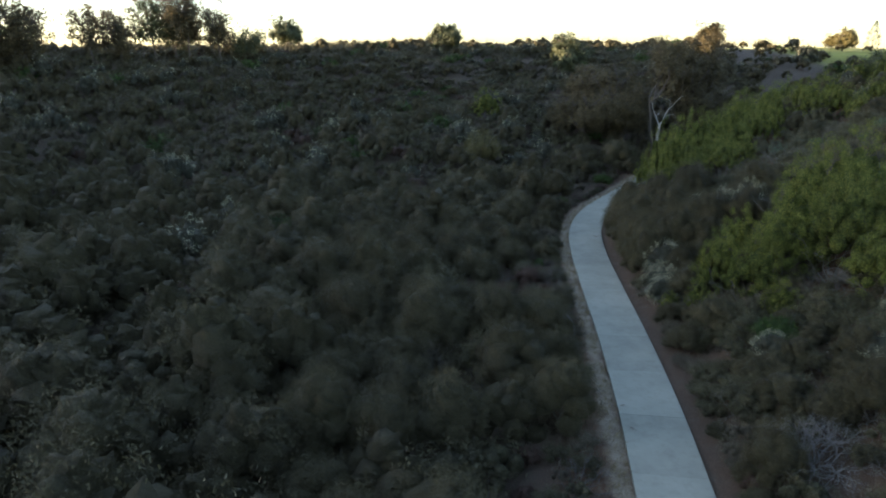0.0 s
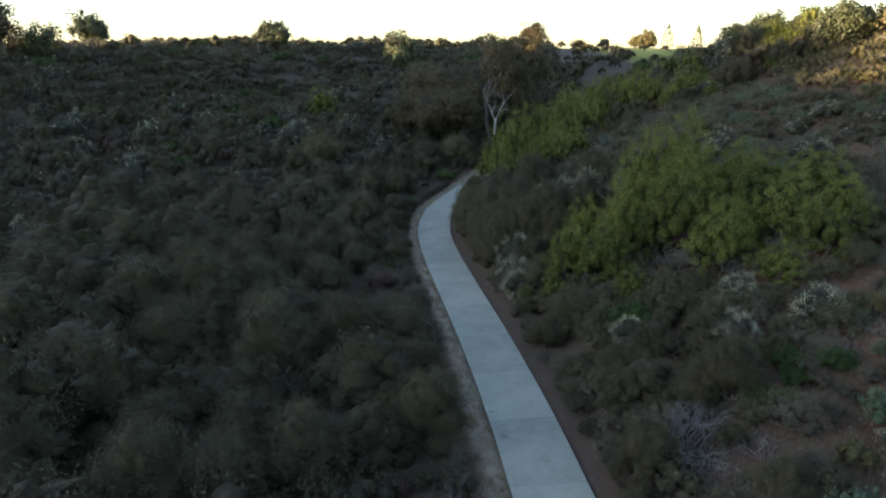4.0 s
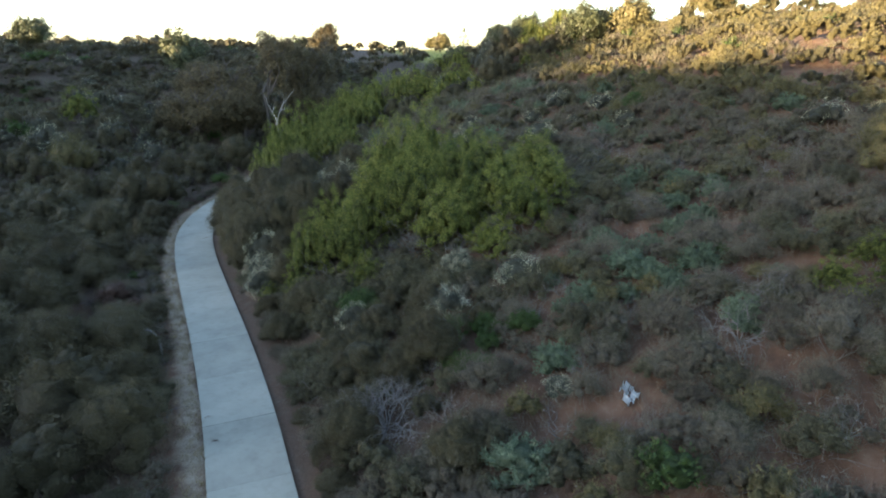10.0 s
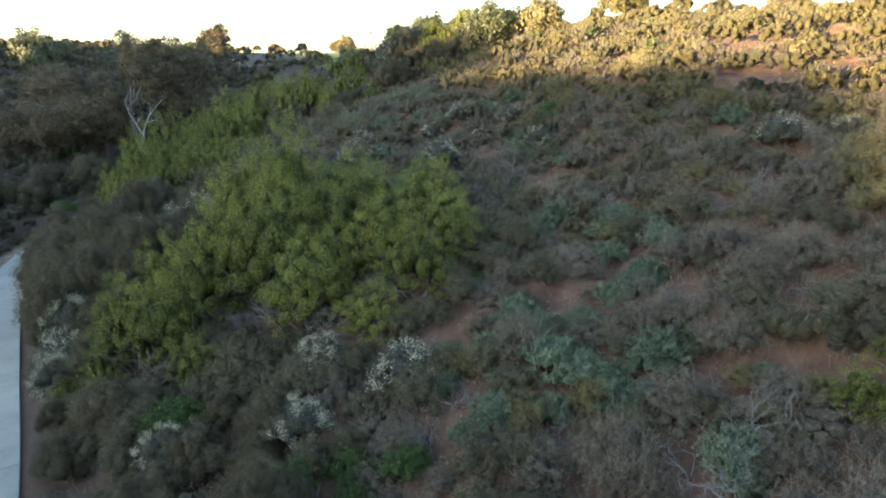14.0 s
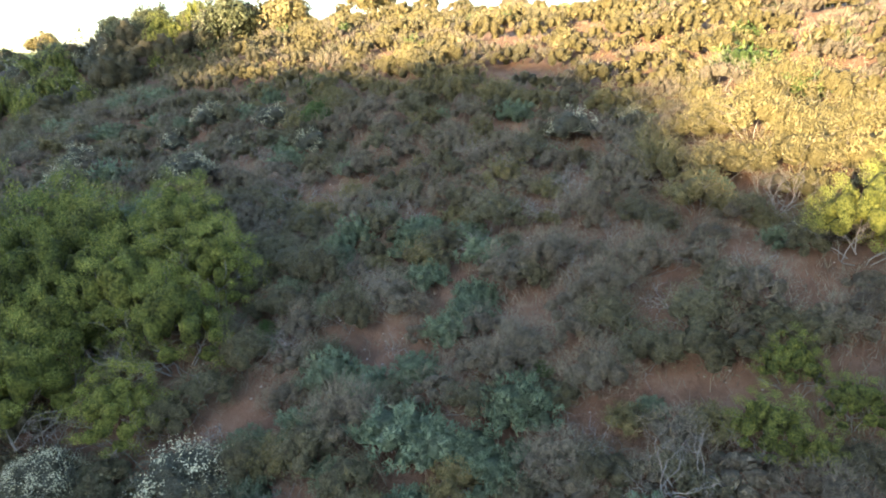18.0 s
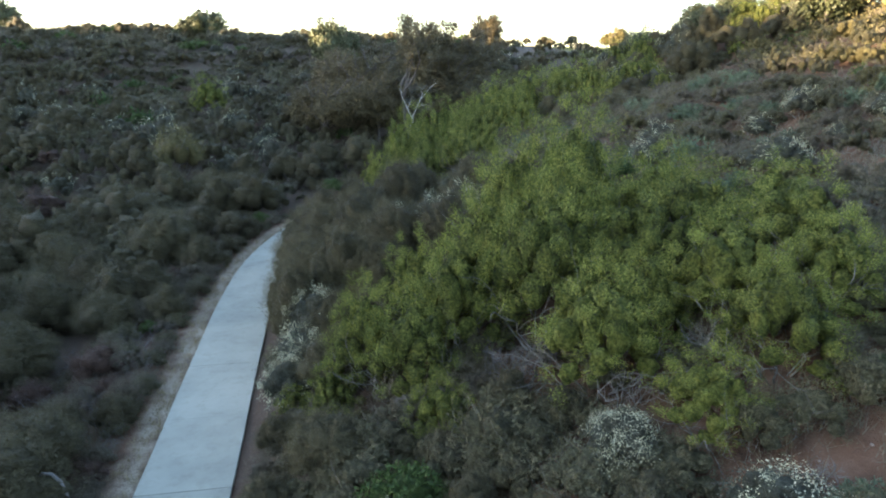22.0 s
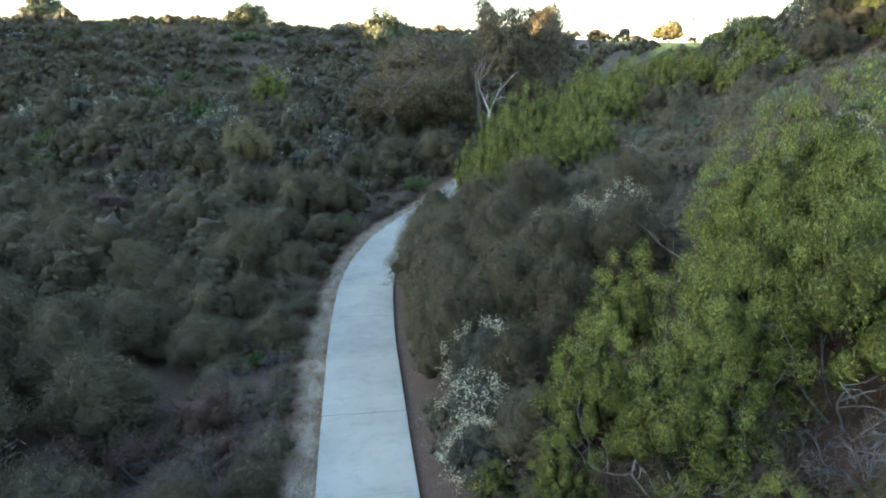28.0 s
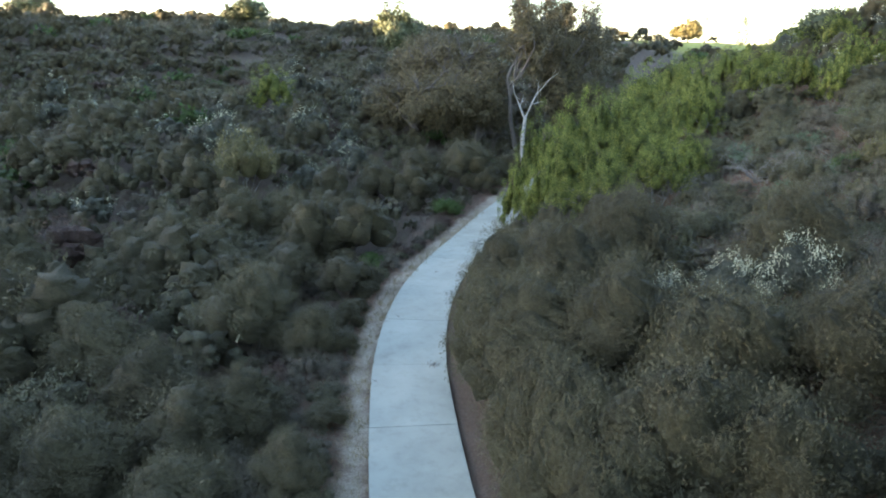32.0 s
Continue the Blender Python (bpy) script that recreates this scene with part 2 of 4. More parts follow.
def path_x(y):
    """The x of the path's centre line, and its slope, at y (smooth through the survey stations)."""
    y = np.asarray(y, float)
    i = np.clip(np.searchsorted(PATH_Y, y) - 1, 0, len(PATH_Y) - 2)
    h = PATH_Y[i + 1] - PATH_Y[i]
    u = np.clip((y - PATH_Y[i]) / h, 0, 1)
    a, b, ma, mb = PATH_X[i], PATH_X[i + 1], PATH_SLOPE[i] * h, PATH_SLOPE[i + 1] * h
    v = (2 * u**3 - 3 * u**2 + 1) * a + (u**3 - 2 * u**2 + u) * ma + (3 * u**2 - 2 * u**3) * b + (u**3 - u**2) * mb
    d = ((6 * u**2 - 6 * u) * a + (3 * u**2 - 4 * u + 1) * ma + (6 * u - 6 * u**2) * b + (3 * u**2 - 2 * u) * mb) / h
    return v, d


def path_z(y):
    y = np.asarray(y, float)
    return 0.03 * np.maximum(0, y - 62) + 0.09 * np.maximum(0, y - 80)


def smooth(a, b, v):
    u = np.clip((v - a) / (b - a), 0, 1)
    return u * u * (3 - 2 * u)


WAVES = {}


def waves(x, y, size, seed):
    """Cheap smooth unevenness between about -1 and 1."""
    if (size, seed) not in WAVES:
        r = np.random.RandomState(seed)
        rows = []
        for k in range(7):
            a, p, f = r.uniform(0, 6.283), r.uniform(0, 6.283), r.uniform(0.6, 1.9) / size
            rows.append((math.cos(a) * f * 6.283, math.sin(a) * f * 6.283, p))
        WAVES[size, seed] = rows
    out = 0
    for ca, sa, p in WAVES[size, seed]:
        out = out + np.sin(x * ca + y * sa + p)
    return out / 3.2


def side(x, y):
    """How far a place lies to the right of the path's centre line (left: minus)."""
    c, s = path_x(y)
    return (x - c) / np.sqrt(1 + s * s)


def ground_z(x, y):
    x, y = np.asarray(x, float), np.asarray(y, float)
    d, zp = side(x, y), path_z(y)
    up = 0.36 * (1 + 0.38 * smooth(50, 68, y)) * np.maximum(0, d - 2.3) + 0.25 * smooth(1.3, 2.6, d) + 2.5 * smooth(3, 9, d) * smooth(60, 75, y)
    dl = np.maximum(0, -d)
    head = 0.14 * np.maximum(0, y - 58)
    left = -0.8 * smooth(2.0, 8.5, dl) + 0.05 * np.maximum(0, dl - 12) + 0.18 * np.maximum(0, dl - 42)
    left = left + (head - zp) * smooth(3, 18, dl)
    z = zp + np.where(d > 0, up, left)
    mesa = 15.0 + 1.8 * smooth(30, 50, x) * smooth(95, 60, y) - 1.1 * smooth(20, -60, x) + 0.5 * waves(x, y, 60, 3)
    # left rim out of view, raised so that its shadow covers the right slope
    mesa = mesa + 2.2 * smooth(-82, -112, x) * smooth(48, 34, y)
    mesa = mesa + (6.2 + 4.3 * smooth(62, 80, y)) * smooth(20, 46, y) * smooth(-82, -112, x) * smooth(130, 95, y)
    k = 3.0
    z = -k * np.log(np.exp(-np.clip(z, -5, 80) / k) + np.exp(-mesa / k))
    rough = smooth(1.6, 5.0, np.abs(d))
    z = z + rough * (0.16 * waves(x, y, 7, 5) + 0.06 * waves(x, y, 2.2, 6) + 0.45 * waves(x, y, 26, 7) * smooth(6, 25, np.abs(d)))
    return z - 0.06 * (1 - smooth(1.3, 1.9, np.abs(d)))


def gz(x, y):
    return float(ground_z(x, y))


FINE_Y = np.linspace(-120, 200, 3201)
FINE_X, FINE_S = (a.tolist() for a in path_x(FINE_Y))


def off_path(x, y):
    """side() for one place, from a fine table."""
    i = min(3200, max(0, int(round((y + 120) * 10))))
    return (x - FINE_X[i]) / math.sqrt(1 + FINE_S[i] ** 2)


def mesh_from(name, verts, tris, materials, index=None, smooth_shade=False):
    """A mesh from arrays of corners and triangles (or quads)."""
    me = bpy.data.meshes.new(name)
    verts, tris = np.asarray(verts, np.float32), np.asarray(tris, np.int32)
    k = tris.shape[1]
    me.vertices.add(len(verts))
    me.vertices.foreach_set("co", verts.ravel())
    me.loops.add(tris.size)
    me.loops.foreach_set("vertex_index", tris.ravel())
    me.polygons.add(len(tris))
    me.polygons.foreach_set("loop_start", np.arange(0, tris.size, k, dtype=np.int32))
    me.polygons.foreach_set("loop_total", np.full(len(tris), k, np.int32))
    for m in materials:
        me.materials.append(m)
    if index is not None:
        me.polygons.foreach_set("material_index", np.asarray(index, np.int32))
    me.polygons.foreach_set("use_smooth", np.full(len(tris), smooth_shade, bool))
    me.update(calc_edges=True)
    return me


def lines(core_a, core_b, step, end_a, end_b):
    mid_ = list(np.arange(core_a, core_b + 1e-6, step))
    out, s = [mid_[-1]], step
    while out[-1] < end_b:
        s *= 1.13
        out.append(out[-1] + s)
    low, s = [mid_[0]], step
    while low[-1] > end_a:
        s *= 1.13
        low.append(low[-1] - s)
    return np.array(low[:0:-1] + mid_ + out[1:])


gx, gy = lines(-26, 46, 0.5, -2500, 2500), lines(-6, 84, 0.6, -2500, 2500)
X, Y = np.meshgrid(gx, gy)
Z = ground_z(X, Y)
nx, ny = len(gx), len(gy)
idx = np.arange(nx * ny).reshape(ny, nx)
quads = np.stack([idx[:-1, :-1], idx[:-1, 1:], idx[1:, 1:], idx[1:, :-1]], -1).reshape(-1, 4)
ground_mesh = mesh_from("ground", np.stack([X, Y, Z], -1).reshape(-1, 3), quads, [SOIL], smooth_shade=True)
D = side(X, Y)
for key, field in (
    ("litter", np.maximum(smooth(-1.5, -5.0, D), 0.75 * smooth(10, 4, D) * smooth(0.5, 1.5, D))),
    ("straw", 0.95 * smooth(-2.3, -1.7, D) * smooth(-1.0, -1.3, D) + 0.35 * smooth(36, 46, D)),
    ("grass", np.maximum(smooth(46, 56, D) * 0.8, smooth(84, 94, X) * smooth(136, 148, Y))),
):
    a = ground_mesh.attributes.new(key, "FLOAT", "POINT")
    a.data.foreach_set("value", field.astype(np.float32).ravel())
tagged(new("ground", ground_mesh), "reddish canyon soil with leaf litter and straw", "ground", kind="structure")


def link_part(name, me, parent, label=""):
    ob = new(name, me)
    ob.parent = parent
    if label:
        tagged(ob, label)
    return ob


# the concrete path, slab by slab between its joints
def slab_mesh(ya, yb, joint):
    rows_ = []
    n = 6
    for i in range(n + 1):
        y = ya + joint + (yb - ya - joint) * i / n
        c, s = path_x(y)
        t = math.hypot(1, float(s))
        ox, oy = 1 / t, -float(s) / t
        z = float(path_z(y)) + 0.035
        e = 0.012
        ring = []
        for off, dz in ((-HALF, -0.16), (-HALF, -e), (-HALF + e, 0), (HALF - e, 0), (HALF, -e), (HALF, -0.16)):
            ring.append((float(c) + ox * off, y + oy * off, z + dz))
        rows_.append(ring)
    bm = bmesh.new()
    vs = [[bm.verts.new(p) for p in ring] for ring in rows_]
    for a, b in zip(vs, vs[1:]):
        for k in range(5):
            bm.faces.new((a[k], a[k + 1], b[k + 1], b[k]))
    bm.faces.new(vs[0][::-1])
    bm.faces.new(vs[-1])
    bmesh.ops.recalc_face_normals(bm, faces=bm.faces)
    me = bpy.data.meshes.new("slab")
    bm.to_mesh(me)
    bm.free()
    me.materials.append(CONCRETE)
    return me


footpath = tagged(new("path"), "pale grey concrete footpath winding along the canyon", "path", kind="structure")

# ---- plants: stems as tapered tubes, crowns as many small leaves in clumps ----
def tube(points, radii, sides=5):
    """Corners and triangles of a tapered tube along points."""
    P = np.asarray(points, float)
    T = np.gradient(P, axis=0)
    T /= np.linalg.norm(T, axis=1, keepdims=True) + 1e-9
    ref = np.where(np.abs(T[:, 2:3]) > 0.9, [[1.0, 0, 0]], [[0, 0, 1.0]])
    U = np.cross(T, ref)
    U /= np.linalg.norm(U, axis=1, keepdims=True) + 1e-9
    W = np.cross(T, U)
    a = np.arange(sides) * 2 * np.pi / sides
    V = P[:, None] + np.asarray(radii)[:, None, None] * (np.cos(a)[None, :, None] * U[:, None] + np.sin(a)[None, :, None] * W[:, None])
    F = []
    n = len(P)
    for i in range(n - 1):
        for j in range(sides):
            p, q = i * sides + j, i * sides + (j + 1) % sides
            F += [(p, q, q + sides), (p, q + sides, p + sides)]
    return V.reshape(-1, 3), np.array(F)


def merge(pieces):
    """Joins tubes and leaf sets; a third entry ties a limb to a corner of the piece that it grows from."""
    V, F, starts, base = [], [], [], 0
    for piece in pieces:
        v, f = piece[:2]
        V.append(v)
        F.append(f + base)
        starts.append(base)
        if len(piece) > 2 and piece[2] is not None:
            F.append(np.array([[starts[piece[2][0]] + piece[2][1], base, base + 1]]))
        base += len(v)
    return np.concatenate(V), np.concatenate(F)


def limb(rng, start, aim, length, radius, depth, out, tips, wild=0.35, sides=5, split=3, rise=0.0, tie=None, droop=0.0):
    """A crooked limb with forks; gathers tubes in out and the ends of the last forks in tips."""
    n = 5 if depth > 0 else 4
    pts, d = [np.array(start, float)], np.array(aim, float)
    d /= np.linalg.norm(d)
    for i in range(n - 1):
        d = d + rng.normal(0, wild, 3) * 0.55 + np.array([0, 0, rise])
        d /= np.linalg.norm(d)
        pts.append(pts[-1] + d * length / (n - 1))
    v, f = tube(pts, np.linspace(radius, radius * (0.5 if depth > 0 else 0.25), n), sides)
    out.append((v, f, tie))
    me = len(out) - 1
    if depth == 0:
        tips.append(pts[-1])
        return
    for k in range(split):
        u = rng.uniform(0.45, 1.0) if k else 1.0
        i = min(int(u * (n - 1)), n - 2)
        p = pts[i] + (pts[i + 1] - pts[i]) * (u * (n - 1) - i)
        side_ = rng.normal(0, 1, 3)
        side_ -= side_.dot(d) * d
        side_ /= np.linalg.norm(side_) + 1e-9
        limb(rng, p, d + side_ * rng.uniform(0.5, 1.0), length * rng.uniform(0.55, 0.8), radius * 0.55, depth - 1, out, tips, wild, max(3, sides - 1), split, rise, (me, i * sides))


def leaves(rng, centres, outs, spread, each, length, width, stand=0.6, droop=0.0):
    """Pointed leaves round clump centres, each a slim triangle that leans away from its clump."""
    C, O = np.repeat(centres, each, 0), np.repeat(outs, each, 0)
    n = len(C)
    off = rng.normal(0, 1, (n, 3))
    off /= np.linalg.norm(off, axis=1, keepdims=True)
    off *= (rng.uniform(0, 1, (n, 1)) ** 0.45) * np.repeat(np.broadcast_to(np.asarray(spread, float), (len(centres),)), each)[:, None]
    p = C + off
    nrm = off / (np.linalg.norm(off, axis=1, keepdims=True) + 1e-9) * 0.7 + O * 0.7 + rng.normal(0, 0.42, (n, 3)) + [0, 0, 0.15]
    nrm /= np.linalg.norm(nrm, axis=1, keepdims=True) + 1e-9
    d = rng.normal(0, 0.8, (n, 3)) + O * stand * 0.6 + [0, 0, 0.45 * stand - droop]
    d = d - (d * nrm).sum(1, keepdims=True) * nrm * (1.0 - 0.5 * min(stand, 1.6))
    d /= np.linalg.norm(d, axis=1, keepdims=True) + 1e-9
    s = np.cross(d, nrm)
    s /= np.linalg.norm(s, axis=1, keepdims=True) + 1e-9
    L = length * rng.uniform(0.6, 1.35, (n, 1))
    W = width * rng.uniform(0.7, 1.3, (n, 1))
    V = np.stack([p - s * W / 2, p + s * W / 2, p + d * L], 1).reshape(-1, 3)
    return V, np.arange(3 * n).reshape(-1, 3)


def crown_clumps(rng, radius, height, base, lobes, per_lobe, lobe_size=0.5, drop=0.42):
    """Clump centres on a crown of several uneven lobes, their outward directions, and the lobes."""
    cs, os_, ls = [], [], []
    for k in range(lobes):
        a = 2.4 * k + rng.uniform(-0.3, 0.3)
        u = k / max(1, lobes - 1)
        rr = radius * 0.62 * math.sqrt(u)
        lr = radius * (lobe_size - 0.08 * u) * rng.uniform(0.85, 1.15)
        top = height * (1.0 - drop * u**1.3) * rng.uniform(0.88, 1.04)
        lh = max(lr * 0.85, (top - base) * 0.42)
        c = np.array([rr * np.cos(a), rr * np.sin(a), max(top - lh, base + 0.3 * lh)])
        d = rng.normal(0, 1, (per_lobe, 3))
        d += 0.5 * np.array([np.cos(a), np.sin(a), 0.9]) * (0.3 + u)
        d[:, 2] = np.where(d[:, 2] < -0.6, -d[:, 2], d[:, 2])
        d /= np.linalg.norm(d, axis=1, keepdims=True)
        depth = rng.uniform(0.88, 1.06, (per_lobe, 1))
        p = c + d * depth * [lr, lr, lh]
        p[:, 2] = np.maximum(p[:, 2], base * 0.6 + 0.05)
        cs.append(p)
        os_.append(d)
        ls.append((c, lr, lh, d))
    return np.concatenate(cs), np.concatenate(os_), ls


def outer(c, o, lobe_list, gap=0.0):
    """The clumps that lie on the outside of the crown, no two nearer to one another than gap."""
    keep = np.ones(len(c), bool)
    for cc, lr, lh, _ in lobe_list:
        keep &= np.sqrt((((c - cc) / [lr, lr, lh]) ** 2).sum(1)) > 0.78
    c, o = c[keep], o[keep]
    if gap:
        chosen = []
        for i in range(len(c)):
            if all(((c[i] - c[j]) ** 2).sum() > gap * gap for j in chosen):
                chosen.append(i)
        c, o = c[chosen], o[chosen]
    return c, o


def stems_under(rng, radius, height, count, thick, sides=5, depth=1, reach=0.62, spread=0.6):
    out, tips = [], []
    for k in range(count):
        a = 2 * np.pi * (k + rng.uniform(-0.3, 0.3)) / count
        limb(rng, (0.1 * np.cos(a), 0.1 * np.sin(a), -0.1), (spread * np.cos(a), spread * np.sin(a), 1.0), height * reach, thick, depth, out, tips, 0.4, sides, 3, 0.0, (0, 0) if k else None)
    return merge(out)


def lump(rng, centre, rx, rz, rings=5, around=8, tufts_=None, swell=0.3, tight=0.4):
    """An uneven closed lump: the dense inside of a crown, swelling where its tufts grow."""
    th = np.repeat(np.pi * np.arange(1, rings) / rings, around)
    a = np.tile(2 * np.pi * np.arange(around) / around, rings - 1) + th * 1.3
    U = np.concatenate([[[0, 0, 1.0]], np.stack([np.sin(th) * np.cos(a), np.sin(th) * np.sin(a), np.cos(th)], 1), [[0, 0, -1.0]]])
    if tufts_ is None:
        k = rng.uniform(0.78, 1.18, len(U))
    else:
        k = 1 - swell + 1.15 * swell * np.exp(-(np.arccos(np.clip(U @ tufts_.T, -1, 1)).min(1) / tight) ** 2) + rng.uniform(-0.04, 0.04, len(U))
    V = centre + U * k[:, None] * [rx, rx, rz]
    F = []
    for j in range(around):
        F.append((0, 1 + j, 1 + (j + 1) % around))
        for i in range(rings - 2):
            p, q = 1 + i * around + j, 1 + i * around + (j + 1) % around
            F += [(p, p + around, q + around), (p, q + around, q)]
        m = 1 + (rings - 2) * around
        F.append((len(V) - 1, m + (j + 1) % around, m + j))
    return V, np.array(F)


# kind: radius, height, base, lobes, clumps a lobe, clump size, leaves a clump, leaf length, leaf width, stems, stem thickness, leaf material, stem material, blossoms a clump, inner lumps
KINDS = {
    "scrub_oak": (1.0, 1.75, 0.12, 14, 26, 0.17, 52, 0.075, 0.023, 4, 0.04, LEAF_DARK, BARK, 0, 0.82),
    "laurel_sumac": (1.0, 2.0, 0.06, 20, 16, 0.145, 240, 0.07, 0.022, 7, 0.016, LEAF_LAUREL, DEADWOOD, 0, 0.5),
    "flowering_lilac": (1.0, 1.75, 0.15, 10, 22, 0.16, 15, 0.055, 0.026, 5, 0.026, LEAF_GREY, DEADWOOD, 21, 0.8),
    "sage_bush": (1.0, 1.0, 0.05, 14, 12, 0.15, 50, 0.075, 0.026, 5, 0.016, LEAF_SAGE, DEADWOOD, 0, 0.72),
    "green_bush": (1.0, 1.15, 0.05, 10, 14, 0.15, 20, 0.06, 0.03, 4, 0.016, LEAF_GREEN, BARK, 0, 0.8),
    "dry_brush": (1.0, 1.15, 0.02, 10, 18, 0.24, 18, 0.105, 0.009, 9, 0.009, LEAF_DRY, DEADWOOD, 0, 0.58),
    "tan_brush": (1.0, 1.2, 0.03, 10, 18, 0.19, 17, 0.075, 0.02, 6, 0.012, LEAF_TAN, DEADWOOD, 0, 0.7),
    "grey_bush": (1.0, 1.2, 0.04, 10, 17, 0.21, 17, 0.07, 0.018, 6, 0.011, LEAF_OLIVE, DEADWOOD, 0, 0.68),
    "rust_bush": (1.0, 1.15, 0.05, 9, 20, 0.17, 16, 0.07, 0.02, 6, 0.014, LEAF_RUST, DEADWOOD, 0, 0.8),
}
# the usual radius of each kind: leaves keep their true size, so each kind is made at its own size
SIZE = {"scrub_oak": 2.0, "laurel_sumac": 2.1, "flowering_lilac": 1.1, "sage_bush": 0.7, "green_bush": 0.75, "dry_brush": 0.75, "tan_brush": 0.9, "grey_bush": 0.95, "rust_bush": 1.1}
PROTO = {}


def prototype(kind, level, variant):
    """Crown and stem meshes of a plant. level 0 is fine; 1 has fewer and larger leaves; 2 is for woods far off."""
    key = (kind, level, variant)
    if key in PROTO:
        return PROTO[key]
    R, H, base, lobes, per, cs, each, ll, lw, ns, th, lm, sm, bloom, inner = KINDS[kind]
    rng = np.random.RandomState(1000 * list(KINDS).index(kind) + 100 * level + variant)
    size = SIZE[kind]
    cut = (1.0, 0.25, 0.06, 0.02)[level]
    grow = (1.0, 1.4, 2.1, 3.2)[level]
    upright = kind in ("laurel_sumac", "sage_bush", "dry_brush")
    tufted = kind in ("laurel_sumac", "sage_bush")
    c, o, lobe_list = crown_clumps(rng, R * rng.uniform(0.92, 1.08), H * rng.uniform(0.92, 1.08), base, lobes + variant % 2 - (0, 1, 4, 6)[level] // (1 if lobes > 10 else 2), max(5, int(per * (1.0 if tufted else cut**0.45))), {"laurel_sumac": 0.37, "scrub_oak": 0.5}.get(kind, 0.48), 0.62 if kind in ("laurel_sumac", "scrub_oak") else 0.42)
    c, o = outer(c, o, lobe_list, 0.27 if tufted else 0.0)
    V, F = leaves(rng, c, o, cs * (1.0, 1.05, 1.1, 1.15)[level] * (rng.uniform(0.75, 1.25, len(c)) if tufted else 1.0), max(3, int(each * cut ** (0.8 if tufted else 0.55))), ll * grow / size, lw * grow / size, 1.5 if upright else 1.0)
    pieces = [(V, F)]
    n_leaf = len(F)
    for cc, lr, lh, dirs in lobe_list:
        step = level + (kind not in ("scrub_oak", "laurel_sumac"))
        fine = (10, 7, 5, 4, 4)[step], (15, 10, 8, 6, 5)[step]
        pieces.append(lump(rng, cc, lr * inner, lh * inner, *fine, dirs, 0.34 if tufted else 0.3, 0.42 if tufted else 0.3))
    V, F = merge(pieces)
    mats, index = [lm, DENSE[lm.name]], (np.arange(len(F)) >= n_leaf).astype(int)
    if bloom:
        patch = np.sin(c[:, 0] * 4.1 + variant) + np.sin(c[:, 1] * 4.7) + np.sin(c[:, 2] * 3.9) + rng.normal(0, 0.5, len(c))
        keep = patch > -0.7
        cb, ob_ = c[keep] + o[keep] * cs * 0.5, o[keep]
        n = max(2, int(bloom * (1.0, 0.6, 0.3, 0.2)[level]))
        Vb, Fb = leaves(rng, cb, ob_, cs * 1.0, n, 0.036 * grow**0.7 / size, 0.03 * grow**0.7 / size, 0.9)
        V, F = merge([(V, F), (Vb, Fb)])
        mats, index = mats + [FLOWER], np.concatenate([index, np.full(len(Fb), 2)])
    crown = (V * size, F, mats, index)
    me = mesh_from("crown", V * size, F, mats, index, True) if level < 2 else None
    ms = None
    if level < 2:
        twiggy = kind in ("dry_brush", "tan_brush", "grey_bush")
        sv, sf = stems_under(rng, R, H, max(3, ns - 2 * level), th, 3 if twiggy or level else 4, 2 if kind == "laurel_sumac" and level == 0 else 1, 0.74 if twiggy else 0.36 if kind == "laurel_sumac" else 0.33, 0.9 if twiggy else 0.6)
        ms = mesh_from("trunk", sv * size, sf, [sm], smooth_shade=True)
    PROTO[key] = (me, ms, crown, None)
    return PROTO[key]


LABEL = {
    "scrub_oak": ("rounded dark olive scrub oak on the canyon floor", "tree"),
    "laurel_sumac": ("bright yellow-green laurel sumac with bare grey limbs", "shrub"),
    "flowering_lilac": ("grey-green wild lilac covered in white blossom", "shrub"),
    "sage_bush": ("low silvery blue-green sage on reddish soil", "shrub"),
    "green_bush": ("small fresh green bush on the slope", "shrub"),
    "dry_brush": ("dry grey-brown twiggy brush on the slope", "shrub"),
    "tan_brush": ("olive tan brush on the upper slope", "shrub"),
    "grey_bush": ("grey-green rounded bush among dry brush", "shrub"),
    "rust_bush": ("rust-brown half dry bush beside the path", "shrub"),
}
prng = random.Random(7)
TAKEN = []


def plant(kind, x, y, radius, level=0, height=1.0, label="", variant=None, group=""):
    """One shrub of its own, standing on the ground, about radius wide each way."""
    v = prng.randrange(4) if variant is None else variant
    me, ms, _, _ = prototype(kind, level, v)
    s = radius / SIZE[kind]
    top = new(kind)
    top.location = (x, y, gz(x, y) - 0.03)
    top.rotation_euler = (prng.uniform(-0.05, 0.05), prng.uniform(-0.05, 0.05), prng.uniform(0, 6.283))
    top.scale = (s, s, s * height)
    link_part("crown", me, top)
    link_part("trunk", ms, top)
    text, cat = LABEL[kind]
    tagged(top, label or text, cat, group or kind.replace("_", " ") + " shrubs")
    TAKEN.append((x, y, radius))
    return top


def free(x, y, r, slack=0.75):
    for a, b, q in TAKEN:
        if (a - x) ** 2 + (b - y) ** 2 < ((q + r) * slack) ** 2:
            return False
    return True


